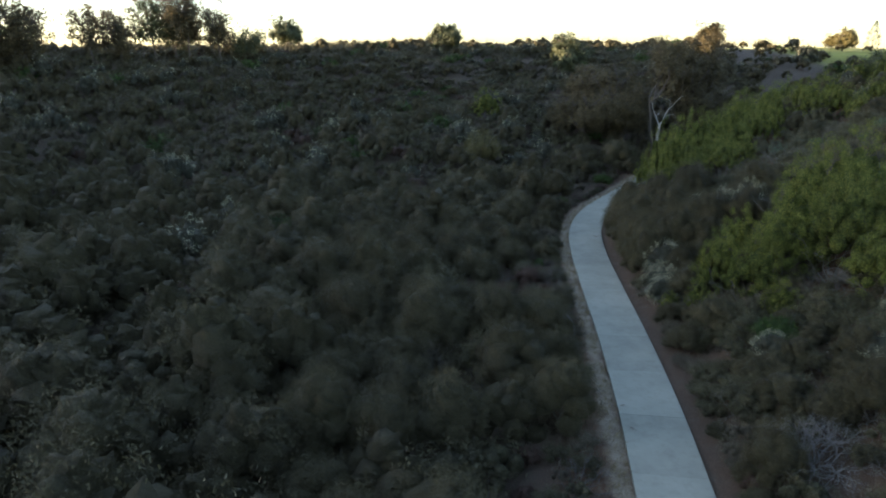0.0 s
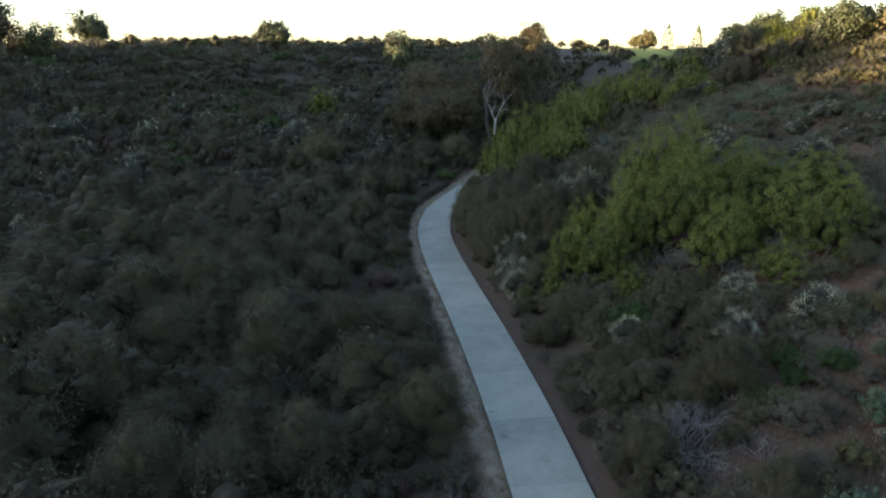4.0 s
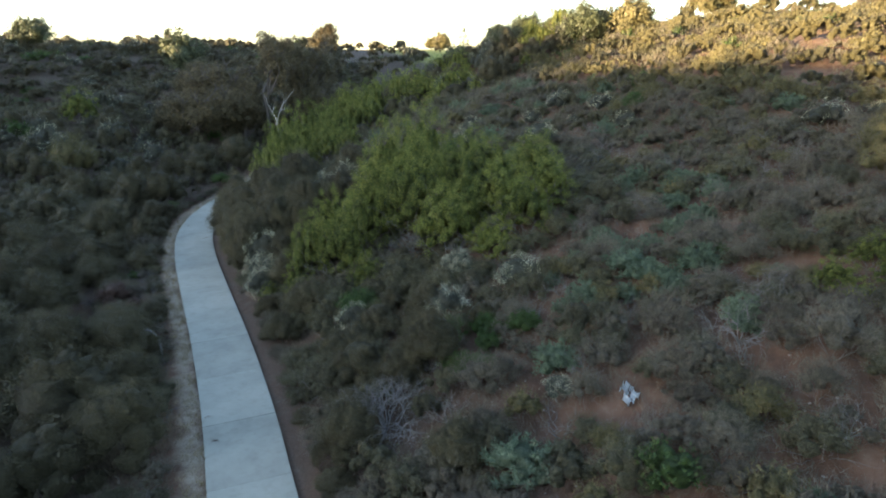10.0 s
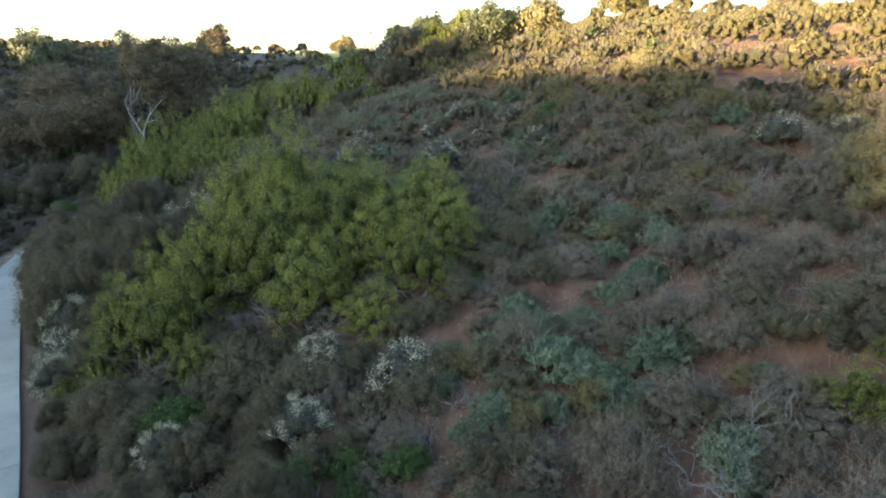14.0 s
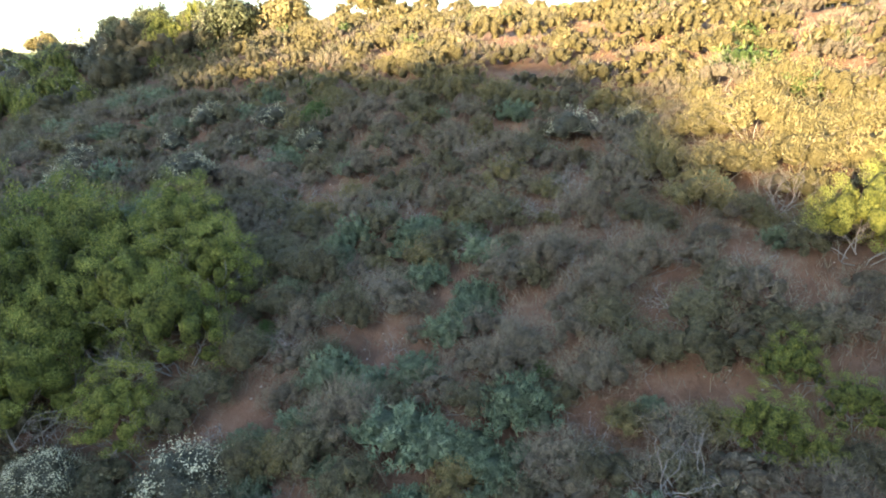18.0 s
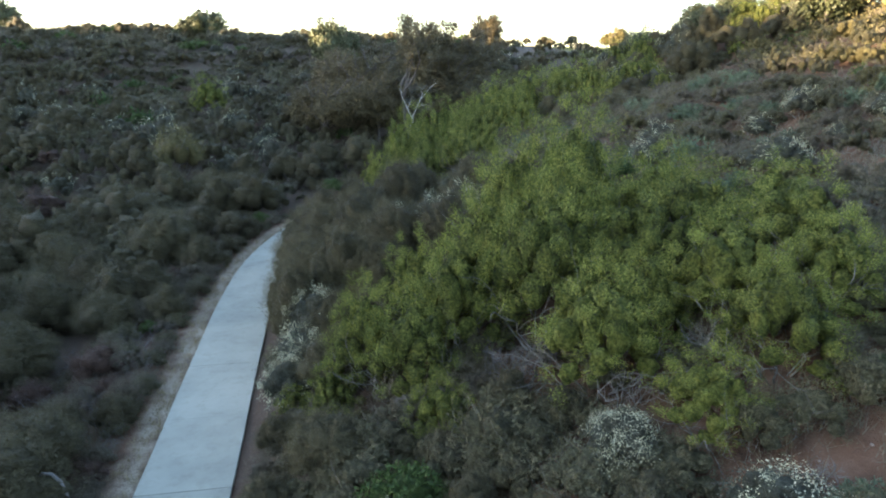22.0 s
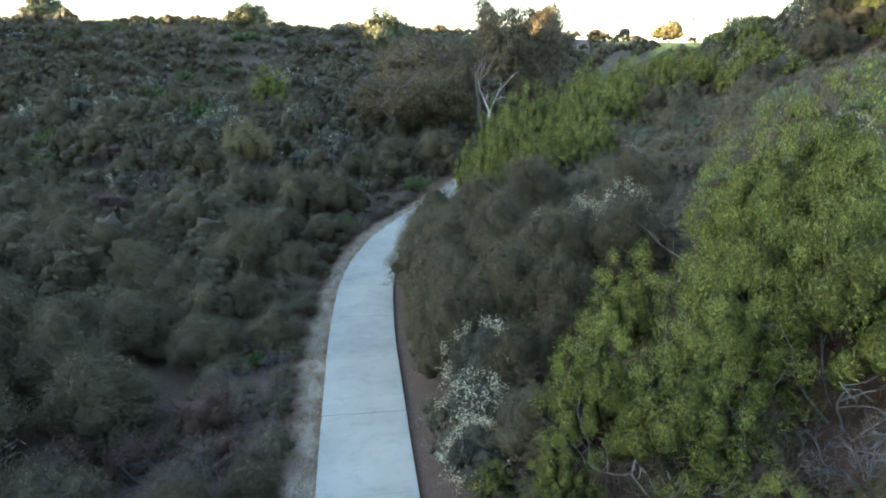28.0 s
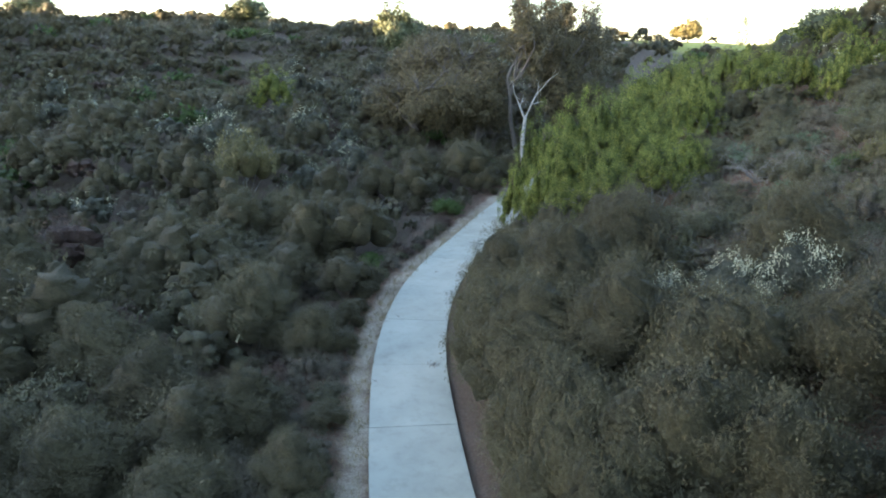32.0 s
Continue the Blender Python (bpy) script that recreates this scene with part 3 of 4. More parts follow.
class Mass:
    """Plants too many to count, joined into one mesh a material set."""

    def __init__(self):
        self.V, self.F, self.I, self.mats, self.n = [], [], [], [], 0

    def add(self, kind, level, variant, x, y, radius, turn, height=1.0):
        _, _, (V, F, mats, index), stems = prototype(kind, level, variant)
        s = radius / SIZE[kind]
        c, sn = math.cos(turn), math.sin(turn)
        W = np.stack([(V[:, 0] * c - V[:, 1] * sn) * s + x, (V[:, 0] * sn + V[:, 1] * c) * s + y, V[:, 2] * s * height + gz(x, y)], 1)
        ids = []
        for m in mats:
            if m not in self.mats:
                self.mats.append(m)
            ids.append(self.mats.index(m))
        self.V.append(W.astype(np.float32))
        self.F.append(F + self.n)
        self.I.append(np.array(ids)[index])
        self.n += len(W)

    def build(self, name, label, category):
        me = mesh_from(name, np.concatenate(self.V), np.concatenate(self.F), self.mats, np.concatenate(self.I), True)
        return tagged(new(name, me), label, category, kind="stuff")

# ---- plants that stand out, each at its place: x, y, radius, height factor ----
# laurels: x, y, radius, height of the top above the path
LAUREL_NEAR = [(16.7, 30.2, 2.05, 6.7), (15.0, 28.9, 1.73, 5.5), (14.2, 30.8, 1.51, 5.2), (12.9, 29.6, 0.97, 3.0), (15.3, 26.7, 1.19, 3.8), (18.9, 28.9, 2.32, 8.5), (18.9, 25.6, 1.95, 6.9), (20.0, 33.5, 2.32, 9.4), (21.9, 33.2, 2.44, 10.2), (21.8, 28.5, 2.44, 8.1), (23.6, 29.2, 2.2, 8.1), (25.0, 26.7, 2.07, 7.0), (22.2, 25.6, 2.07, 6.7), (19.8, 22.9, 1.3, 5.3), (21.8, 23.4, 1.71, 5.7), (24.0, 24.5, 1.71, 6.1), (18.2, 31.8, 2.07, 7.5), (24.2, 31.6, 1.95, 8.7), (26.4, 29.2, 1.59, 7.4), (20.4, 31.0, 2.07, 8.6), (20.6, 26.4, 1.59, 6.8), (16.2, 33.2, 1.51, 5.8)]
LAUREL_FAR = [(23.6, 62.0, 2.2, 8.5), (21.6, 60.4, 1.9, 7.2), (20.2, 58.4, 1.6, 5.6), (19.6, 60.8, 1.3, 4.6), (22.6, 57.6, 2.0, 6.8), (24.1, 54.0, 1.9, 7.0), (21.8, 54.8, 1.8, 5.9), (20.2, 56.2, 1.4, 4.6), (25.4, 58.2, 2.0, 7.6), (26.4, 55.6, 1.6, 7.0), (25.8, 63.4, 2.2, 8.6), (27.6, 60.6, 2.0, 8.2), (28.2, 65.4, 2.2, 8.6), (30.6, 68.0, 2.4, 9.2), (31.6, 62.6, 2.0, 9.2), (34.0, 66.6, 2.2, 10.2), (33.0, 71.4, 2.2, 9.6), (36.2, 63.6, 2.0, 10.8), (38.4, 69.4, 1.98, 11.3), (29.6, 72.2, 2.0, 7.6), (35.0, 75.0, 2.6, 9.6), (39.4, 77.6, 2.8, 10.6), (43.6, 71.0, 1.0, 11.3), (43.0, 82.0, 2.8, 11.2), (22.6, 65.4, 1.8, 7.0), (6.0, 90.0, 2.8, 0.0)]
LAUREL_LOW = [(23.4, 10.4, 0.95, 0.75), (24.9, 10.2, 0.8, 0.75), (24.2, 9.2, 0.8, 0.7), (11.9, 31.0, 0.7, 0.9), (28.7, 9.1, 1.4, 0.85), (23.2, 9.6, 0.65, 0.75)]
LILAC_NEAR = [(12.9, 35.3, 1.2, 1.15), (12.3, 33.6, 1.05, 1.05), (11.8, 32.0, 0.95, 1.0), (19.0, 42.4, 1.15, 1.2), (20.5, 41.8, 1.2, 1.2), (17.6, 43.0, 1.05, 1.2), (18.0, 54.5, 0.7, 1.0), (15.6, 53.4, 0.65, 1.0), (16.1, 26.0, 0.65, 0.9), (16.2, 21.0, 0.9, 0.9), (14.9, 20.2, 0.65, 0.8), (13.4, 23.6, 0.85, 0.85), (19.2, 20.3, 1.15, 0.8), (15.8, 13.8, 0.6, 0.7), (18.2, 23.4, 0.85, 0.75), (18.0, 23.0, 0.9, 0.85)]
LILAC_SLOPE = [(36.5, 34.0, 1.2, 0.75), (31.4, 42.4, 1.2, 0.75), (30.4, 33.2, 1.35, 0.8), (28.7, 39.2, 1.1, 0.9), (37.5, 39.7, 0.9, 0.8), (34.6, 29.8, 1.0, 0.8), (34.0, 38.5, 0.9, 0.8), (-16.9, 48.6, 1.6, 1.1), (-25.6, 61.0, 1.8, 1.1), (2.4, 80.2, 1.5, 1.2), (-14.0, 82.0, 1.8, 1.0), (-22.0, 84.0, 1.8, 1.0), (-8.0, 86.0, 1.5, 1.0), (36.1, 38.3, 0.95, 0.8), (36.0, 16.0, 0.67, 0.8), (35.5, 18.1, 1.1, 0.8), (34.4, 34.5, 0.6, 0.8)]
SAGE = [(19.5, 18.8, 0.65), (18.6, 16.8, 0.52), (21.5, 16.7, 1.1), (22.8, 19.4, 0.82), (27.3, 22.8, 0.8), (26.5, 19.0, 0.73), (23.4, 17.4, 0.66), (25.4, 22.9, 0.57), (26.3, 17.4, 0.75), (25.0, 21.2, 0.6), (24.7, 17.3, 0.75), (22.7, 18.2, 0.75), (21.3, 18.9, 0.74), (23.8, 12.4, 0.4), (22.2, 14.4, 0.42), (21.8, 15.2, 0.72), (20.4, 17.6, 0.5), (28.2, 20.8, 0.6), (20.6, 19.9, 0.64), (23.2, 21.9, 0.46), (20.4, 15.7, 0.64), (21.6, 15.9, 0.8)]
GREEN = [(29.3, 48.9, 0.8), (14.9, 16.5, 0.65), (16.4, 18.4, 0.66), (17.2, 17.3, 0.7), (37.1, 31.5, 1.0), (15.9, 17.6, 0.55), (23.6, 22.2, 0.4), (24.0, 14.8, 0.42), (16.9, 66.6, 1.1), (11.0, 57.5, 0.8), (12.6, 33.2, 0.6)]
OAK_RIGHT = [(13.3, 44.6, 1.5), (14.0, 43.4, 1.9), (12.9, 39.6, 1.45), (15.7, 42.0, 1.7), (14.2, 37.4, 1.6), (16.6, 39.2, 1.6), (13.6, 41.4, 1.3), (15.6, 36.2, 1.3), (20.6, 50.6, 1.5), (18.2, 51.0, 1.2), (18.6, 38.0, 1.4), (21.7, 42.9, 1.9), (16.4, 50.0, 1.7), (13.6, 46.8, 1.3), (16.2, 46.4, 1.5), (18.6, 47.0, 1.4), (12.4, 36.6, 1.0), (12.6, 27.0, 1.3), (12.8, 22.3, 1.0), (11.2, 26.4, 0.9), (12.2, 13.8, 0.95), (13.6, 34.6, 1.2), (12.6, 38.2, 1.35), (12.9, 40.6, 1.3), (14.6, 48.4, 1.5), (16.0, 52.2, 1.3)]
OAK_LEFT = [(4.5, 21.3, 1.6), (-0.7, 28.4, 2.3), (-4.9, 22.9, 2.0), (0.2, 20.3, 1.8), (-7.2, 34.9, 2.5), (-5.7, 40.5, 2.3), (-11.8, 32.3, 2.7), (-8.4, 29.3, 2.4), (-11.2, 17.5, 3.0), (-6.6, 17.9, 2.3), (-2.4, 25.0, 2.2), (-4.6, 29.6, 2.3), (-9.4, 24.0, 2.6), (-2.0, 41.6, 2.2), (-5.0, 46.0, 2.4), (-1.4, 36.6, 2.1), (-10.0, 38.0, 2.5), (2.0, 33.0, 1.7), (-9.6, 45.6, 2.6), (-2.6, 51.6, 2.4), (5.5, 50.4, 2.1), (1.0, 49.0, 2.0), (5.8, 44.4, 1.4), (10.6, 59.7, 2.2), (2.0, 42.9, 1.7), (4.6, 41.2, 1.5), (7.0, 41.4, 1.05), (3.2, 46.2, 1.8), (7.8, 48.6, 1.2), (5.0, 30.4, 1.6), (2.1, 37.8, 1.8), (-1.3, 31.0, 2.1), (-4.2, 35.4, 2.2), (4.6, 64.8, 2.0), (6.9, 65.2, 1.9), (13.2, 71.4, 2.2), (20.6, 75.0, 2.8), (16.9, 75.8, 2.3), (9.4, 54.2, 1.5), (4.8, 25.2, 1.4), (23.2, 75.6, 1.4), (24.8, 77.4, 1.4), (21.4, 72.4, 1.3), (-21.8, 33.2, 2.9), (-14.8, 20.8, 2.9), (-12.4, 26.1, 2.2), (-18.7, 35.7, 2.6), (4.8, 28.6, 1.8), (-7.4, 45.0, 2.2)]
GREY = [(28.0, 55.4, 1.3), (30.6, 54.2, 1.4), (32.4, 56.8, 1.4), (29.4, 58.0, 1.3), (33.4, 52.4, 1.3), (31.4, 49.4, 1.1), (34.8, 58.8, 1.5), (27.0, 48.6, 1.1), (24.6, 50.2, 1.2), (26.2, 45.0, 1.0), (35.6, 54.6, 1.4), (14.8, 29.0, 1.0), (22.1, 48.0, 1.4), (19.9, 54.0, 1.05), (24.2, 46.2, 0.9), (13.2, 25.4, 1.2), (16.8, 24.6, 0.95), (17.9, 21.9, 0.85), (11.1, 20.6, 1.35), (18.9, 15.2, 0.85), (29.0, 29.2, 1.1), (18.0, 14.0, 0.85), (11.0, 23.6, 0.8), (14.4, 22.0, 0.9), (16.0, 24.0, 1.05), (18.8, 22.2, 0.95), (20.4, 22.2, 0.9), (14.0, 26.6, 1.15), (17.7, 25.0, 0.9), (22.4, 21.8, 0.9), (15.2, 24.9, 1.1), (13.4, 28.0, 1.0), (24.8, 24.0, 0.9), (26.6, 24.8, 0.9), (19.0, 25.4, 0.8), (16.2, 24.9, 1.4), (17.1, 22.7, 1.2), (23.2, 19.9, 0.75), (29.8, 18.4, 1.2), (29.0, 26.5, 1.0), (26.1, 12.0, 1.0), (25.6, 13.8, 0.9), (22.7, 15.6, 0.7), (22.1, 12.8, 0.75)]
TAN = [(33.8, 14.8, 1.05), (32.3, 12.4, 1.2), (36.2, 13.1, 1.1), (38.9, 11.4, 1.3), (34.0, 10.6, 1.1), (37.1, 16.2, 0.8), (39.0, 32.2, 1.0), (35.4, 9.6, 1.2), (33.0, 8.6, 1.2), (36.8, 7.4, 1.3), (32.4, 14.1, 1.1), (34.6, 12.0, 1.3), (32.5, 10.6, 1.25), (34.8, 13.4, 1.2), (30.5, 9.7, 0.8), (38.0, 31.3, 1.2), (38.9, 22.8, 1.0), (31.7, 17.5, 0.68), (43.7, 30.1, 1.3)]
for x, y, r, top_z in LAUREL_NEAR:
    plant("laurel_sumac", x, y, r, 0, max(0.85, (top_z - gz(x, y)) / (2 * r)))
for x, y, r, h in LAUREL_LOW:
    plant("laurel_sumac", x, y, r, 0, h, "low fresh green laurel sumac on the open slope")
for x, y, r, top_z in LAUREL_FAR:
    plant("laurel_sumac", x, y, r, 0 if y < 63 else 1, max(0.9, (top_z - gz(x, y)) / (2 * r)), "green laurel sumac beside the bend of the path")
for x, y, r, h in LILAC_NEAR:
    plant("flowering_lilac", x, y, r, 0, h)
for x, y, r, h in LILAC_SLOPE:
    plant("flowering_lilac", x, y, r, 1, h, "pale wild lilac in white bloom on the slope")
for x, y, r in SAGE:
    plant("sage_bush", x, y, r, 0, prng.uniform(0.85, 1.1))
for x, y, r in GREEN:
    plant("green_bush", x, y, r, 0, prng.uniform(0.85, 1.1))
plant("tan_brush", 4.3, 72.0, 2.6, 0, 1.5, "large yellow-olive bush in the canyon")
for x, y, r in OAK_RIGHT:
    if 36 < y < 50 and x < 19:
        r *= 1.2
        plant("scrub_oak", x, y, r, 0, prng.uniform(3.2, 3.8) / (1.75 * r), "dense dark scrub oak beside the concrete path")
    else:
        plant("scrub_oak", x, y, r, 0, prng.uniform(0.85, 1.05), "dense dark scrub oak beside the concrete path")
for x, y, r in OAK_LEFT:
    plant("scrub_oak", x, y, r, 0 if x > -6 and y < 53 else 1, prng.uniform(0.85, 1.05))
for x, y, r in GREY:
    plant("grey_bush", x, y, r, 0, prng.uniform(0.9, 1.15))
for x, y, r in TAN:
    plant("tan_brush", x, y, r, 0, prng.uniform(0.9, 1.2), "sunlit golden tan brush on the upper slope")
for x, y, r in ((5.2, 36.6, 1.15), (1.7, 36.3, 0.9), (6.0, 34.9, 0.7)):
    plant("rust_bush", x, y, r, 0, 1.0)
for kind_, x, y, r in (("rust_bush", 3.4, 35.5, 1.0), ("rust_bush", 2.3, 34.4, 0.9), ("dry_brush", 4.7, 33.6, 0.8), ("dry_brush", 3.2, 32.5, 0.9), ("dry_brush", 1.5, 35.4, 1.0), ("grey_bush", 2.7, 36.7, 0.9), ("grey_bush", 4.3, 36.2, 0.7), ("rust_bush", 4.0, 31.6, 0.8)):
    plant(kind_, x, y, r, 0, 1.0)
for x, y, r in ((6.4, 40.3, 0.5),):
    plant("green_bush", x, y, r, 0, 1.0, "small fresh green bush at the edge of the path")
plant("flowering_lilac", -17.2, 40.7, 2.0, 1, 1.0, "pale wild lilac in white bloom among dark oaks")


# bare dead shrubs
def bare_shrub(x, y, radius, stems, label, height=1.1, depth=3, seed=1, material=None):
    rng = np.random.RandomState(seed)
    top = tagged(new("dead_shrub"), label, "shrub", "dead shrubs")
    top.location = (x, y, gz(x, y) - 0.03)
    for k in range(stems):
        a = 2 * np.pi * (k + rng.uniform(-0.3, 0.3)) / stems
        out, tips = [], []
        limb(rng, (0.08 * np.cos(a), 0.08 * np.sin(a), 0), (0.95 * np.cos(a), 0.95 * np.sin(a), 0.9 * height), radius * (0.66 if depth < 4 else 0.52), 0.021 * radius, depth, out, tips, 0.55, 5, 3)
        v, f = merge(out)
        link_part("stem", mesh_from("stem", v, f, [material or (LIMB if x < 9 else DEADWOOD)], smooth_shade=True), top)
    TAKEN.append((x, y, radius * 0.8))
    return top


bare_shrub(11.7, 17.2, 1.8, 18, "large dead shrub of bare grey branches beside the path", 1.0, 4, 3)
bare_shrub(13.9, 17.5, 0.6, 7, "small dead shrub of purple-grey twigs", 1.3, 3, 4)
bare_shrub(14.9, 12.6, 0.8, 7, "tangle of bare dead branches on the slope", 0.7, 3, 5)
bare_shrub(24.9, 15.7, 0.6, 6, "pale bare branches of a dead bush", 1.0, 3, 6)
bare_shrub(24.0, 18.4, 0.55, 5, "small bare sapling standing on open soil", 1.5, 3, 7)
bare_shrub(28.2, 11.2, 0.6, 6, "pale curved dead branches in dry brush", 0.8, 3, 8)
bare_shrub(27.5, 52.0, 1.4, 11, "wide bare shrub of pale purple-grey twigs", 1.2, 3, 9)
bare_shrub(29.2, 50.8, 1.3, 11, "wide bare shrub of pale purple-grey twigs", 1.2, 3, 10)
bare_shrub(6.3, 38.6, 0.9, 7, "fallen tangle of bare twigs by the path", 0.5, 3, 11)
bare_shrub(5.6, 33.6, 0.9, 7, "dry bare twigs at the edge of the path", 0.8, 3, 12)
bare_shrub(5.6, 22.6, 0.9, 7, "dry grey twigs at the edge of the path", 0.7, 3, 13)
bare_shrub(4.4, 17.4, 1.0, 8, "dry purple-grey twigs under the oaks", 0.8, 3, 14)
bare_shrub(17.6, 26.9, 1.6, 10, "bare purple-grey limbs showing between two laurel crowns", 1.7, 4, 15, LIMB)
bare_shrub(19.0, 24.6, 0.9, 7, "bare grey limbs at the foot of a laurel", 1.2, 3, 16)


for i, (x, y, r) in enumerate(((3.9, 34.7, 0.8), (6.8, 37.4, 0.8), (4.1, 38.6, 1.0), (6.6, 36.0, 0.7), (7.2, 39.6, 0.6), (2.2, 22.8, 1.2), (6.2, 31.6, 0.8), (5.9, 26.6, 0.7))):
    bare_shrub(x, y, r, 8, "grey-purple bare twigs lying at the edge of the path", 0.75, 3, 40 + i)
SLOPE_TWIGS = []
for i, (x, y, r) in enumerate(((17.4, 23.2, 0.7), (20.2, 20.4, 0.8), (23.2, 21.0, 0.7), (26.2, 21.0, 0.8), (28.6, 18.4, 0.8), (22.6, 13.2, 0.7), (27.6, 15.2, 0.8), (30.6, 17.0, 0.8), (25.8, 27.4, 0.9), (19.8, 15.0, 0.6), (31.4, 28.4, 0.9), (28.4, 26.4, 0.9))):
    SLOPE_TWIGS.append(bare_shrub(x, y, r, 9, "bare pale grey twigs among the slope brush", 1.15, 3, 60 + i))
twig_rng = random.Random(33)
for k in range(60):
    x, y = twig_rng.uniform(12, 36), twig_rng.uniform(7, 42)
    if off_path(x, y) > 4.5 and free(x, y, 0.3, 0.8):
        size_ = twig_rng.uniform(0.6, 1.15)
        copy_thing(SLOPE_TWIGS[k % len(SLOPE_TWIGS)], Matrix.LocRotScale((x, y, gz(x, y) - 0.03), Euler((0, 0, twig_rng.uniform(0, 6.283))), (size_, size_, size_ * twig_rng.uniform(0.9, 1.4))))
        TAKEN.append((x, y, 0.3))
bare_shrub(15.4, 71.8, 1.6, 4, "thin pale dead stems standing in the canyon", 2.6, 2, 17, GUM_BARK)
bare_shrub(11.8, 68.5, 1.5, 6, "pale fallen branches among dark oaks", 0.6, 3, 18)
bare_shrub(-6.0, 62.0, 1.2, 6, "bare grey branches among dark oaks", 1.2, 3, 19)
bare_shrub(2.6, 33.6, 1.1, 6, "bare grey branches among dark oaks", 1.3, 3, 20)
bare_shrub(0.6, 24.0, 1.1, 6, "pale twisted bare branches among dark oaks", 1.3, 3, 21)
bare_shrub(33.2, 19.6, 0.8, 8, "bare grey twigs on the dry slope", 1.0, 3, 22)
bare_shrub(26.6, 12.6, 0.7, 8, "bare grey twigs on the dry slope", 0.9, 3, 23)
bare_shrub(20.6, 12.2, 0.7, 8, "bare grey twigs on the dry slope", 0.9, 3, 24)
bare_shrub(30.0, 24.6, 0.8, 8, "bare grey twigs on the dry slope", 1.0, 3, 25)


def arched_branch(x, y):
    v, f = tube([(0.3, -0.3, -0.1), (0.25, -0.2, 0.7), (0.12, -0.08, 1.05), (-0.08, 0.04, 1.22), (-0.32, 0.15, 1.2), (-0.5, 0.24, 0.98), (-0.58, 0.3, 0.62)], [0.05, 0.048, 0.046, 0.044, 0.04, 0.034, 0.02], 8)
    ob = tagged(new("arched_branch", mesh_from("arched_branch", v, f, [DEADWOOD], smooth_shade=True)), "pale arched bare branch beside the path", "branch")
    ob.location = (x, y, gz(x, y))


arched_branch(6.1, 28.7)


# ---- taller trees ----
def tree(name, x, y, height, radius, leaf, bark, label, clumps=60, each=36, size=0.5, leaf_len=0.22, leaf_w=0.08, trunk=0.2, first=0.45, seed=1, droop=0.0, rise=0.12, detail=3, lean=(0.0, 0.0), cat="tree", low=0.62):
    """A trunk with forking limbs, and a crown of leaf clumps at and along their ends."""
    rng = np.random.RandomState(seed)
    out, tips = [], []
    limb(rng, (0, 0, -0.2), (lean[0], lean[1], 1.0), height * first, trunk, detail, out, tips, 0.3, 7, 4, rise)
    top = tagged(new(name), label, cat)
    top.location = (x, y, gz(x, y))
    v, f = merge(out)
    T_ = np.array(tips)
    shift = T_[:, :2].mean(0) - [lean[0] * height * 0.5, lean[1] * height * 0.5]
    for arr in (v, T_):
        arr[:, :2] -= shift * np.clip(arr[:, 2:3] / T_[:, 2].max(), 0, 1)
    sc = np.array([radius / max(0.5, np.abs(T_[:, :2] - T_[:, :2].mean(0)).max()), 0, height * 0.93 / T_[:, 2].max()])
    grow = np.array([sc[0], sc[0], sc[2]])
    far = smooth(height * first * 0.5, height * first, v[:, 2:3])
    v = v * np.concatenate([np.where(far > 0, 1 + (grow[0] - 1) * far, 1.0)] * 2 + [np.full_like(far, grow[2])], 1)
    T_ = T_ * grow
    link_part("trunk", mesh_from("trunk", v, f, [bark], smooth_shade=True), top)
    pick_ = T_[rng.randint(0, len(T_), clumps)] * np.concatenate([rng.uniform(0.55, 1.05, (clumps, 2)), rng.uniform(low, 1.0, (clumps, 1))], 1) + rng.normal(0, size * 0.55, (clumps, 3)) - [0, 0, droop * size]
    o = pick_ - np.array([T_[:, 0].mean(), T_[:, 1].mean(), height * 0.55])
    o /= np.linalg.norm(o, axis=1, keepdims=True)
    V, F = leaves(rng, pick_, o, size * rng.uniform(0.6, 1.2, clumps), each, leaf_len, leaf_w, 0.5, droop)
    link_part("crown", mesh_from("crown", V, F, [leaf]), top)
    return top


def cypress(x, y, height, radius, label, seed=1):
    rng = np.random.RandomState(seed)
    top = tagged(new("cypress"), label, "tree", "cypresses on the rim")
    top.location = (x, y, gz(x, y))
    v, f = tube([(0, 0, -0.2), (0.05, 0, height * 0.5), (0, 0.05, height * 0.97)], [0.16, 0.1, 0.02], 6)
    link_part("trunk", mesh_from("trunk", v, f, [BARK], smooth_shade=True), top)
    n = 220
    h = rng.uniform(0.06, 1.0, n)
    w = radius * np.minimum(1.0, (1.05 - h) * 1.9) * np.minimum(1, h * 5 + 0.3) * rng.uniform(0.65, 1.1, n)
    a = rng.uniform(0, 6.283, n)
    c = np.stack([w * np.cos(a), w * np.sin(a), h * height], 1)
    o = np.stack([np.cos(a) * 0.5, np.sin(a) * 0.5, np.full(n, 0.8)], 1)
    V, F = leaves(rng, c, o, 0.3, 14, 0.35, 0.1, 0.8)
    link_part("crown", mesh_from("crown", V, F, [LEAF_FAR]), top)


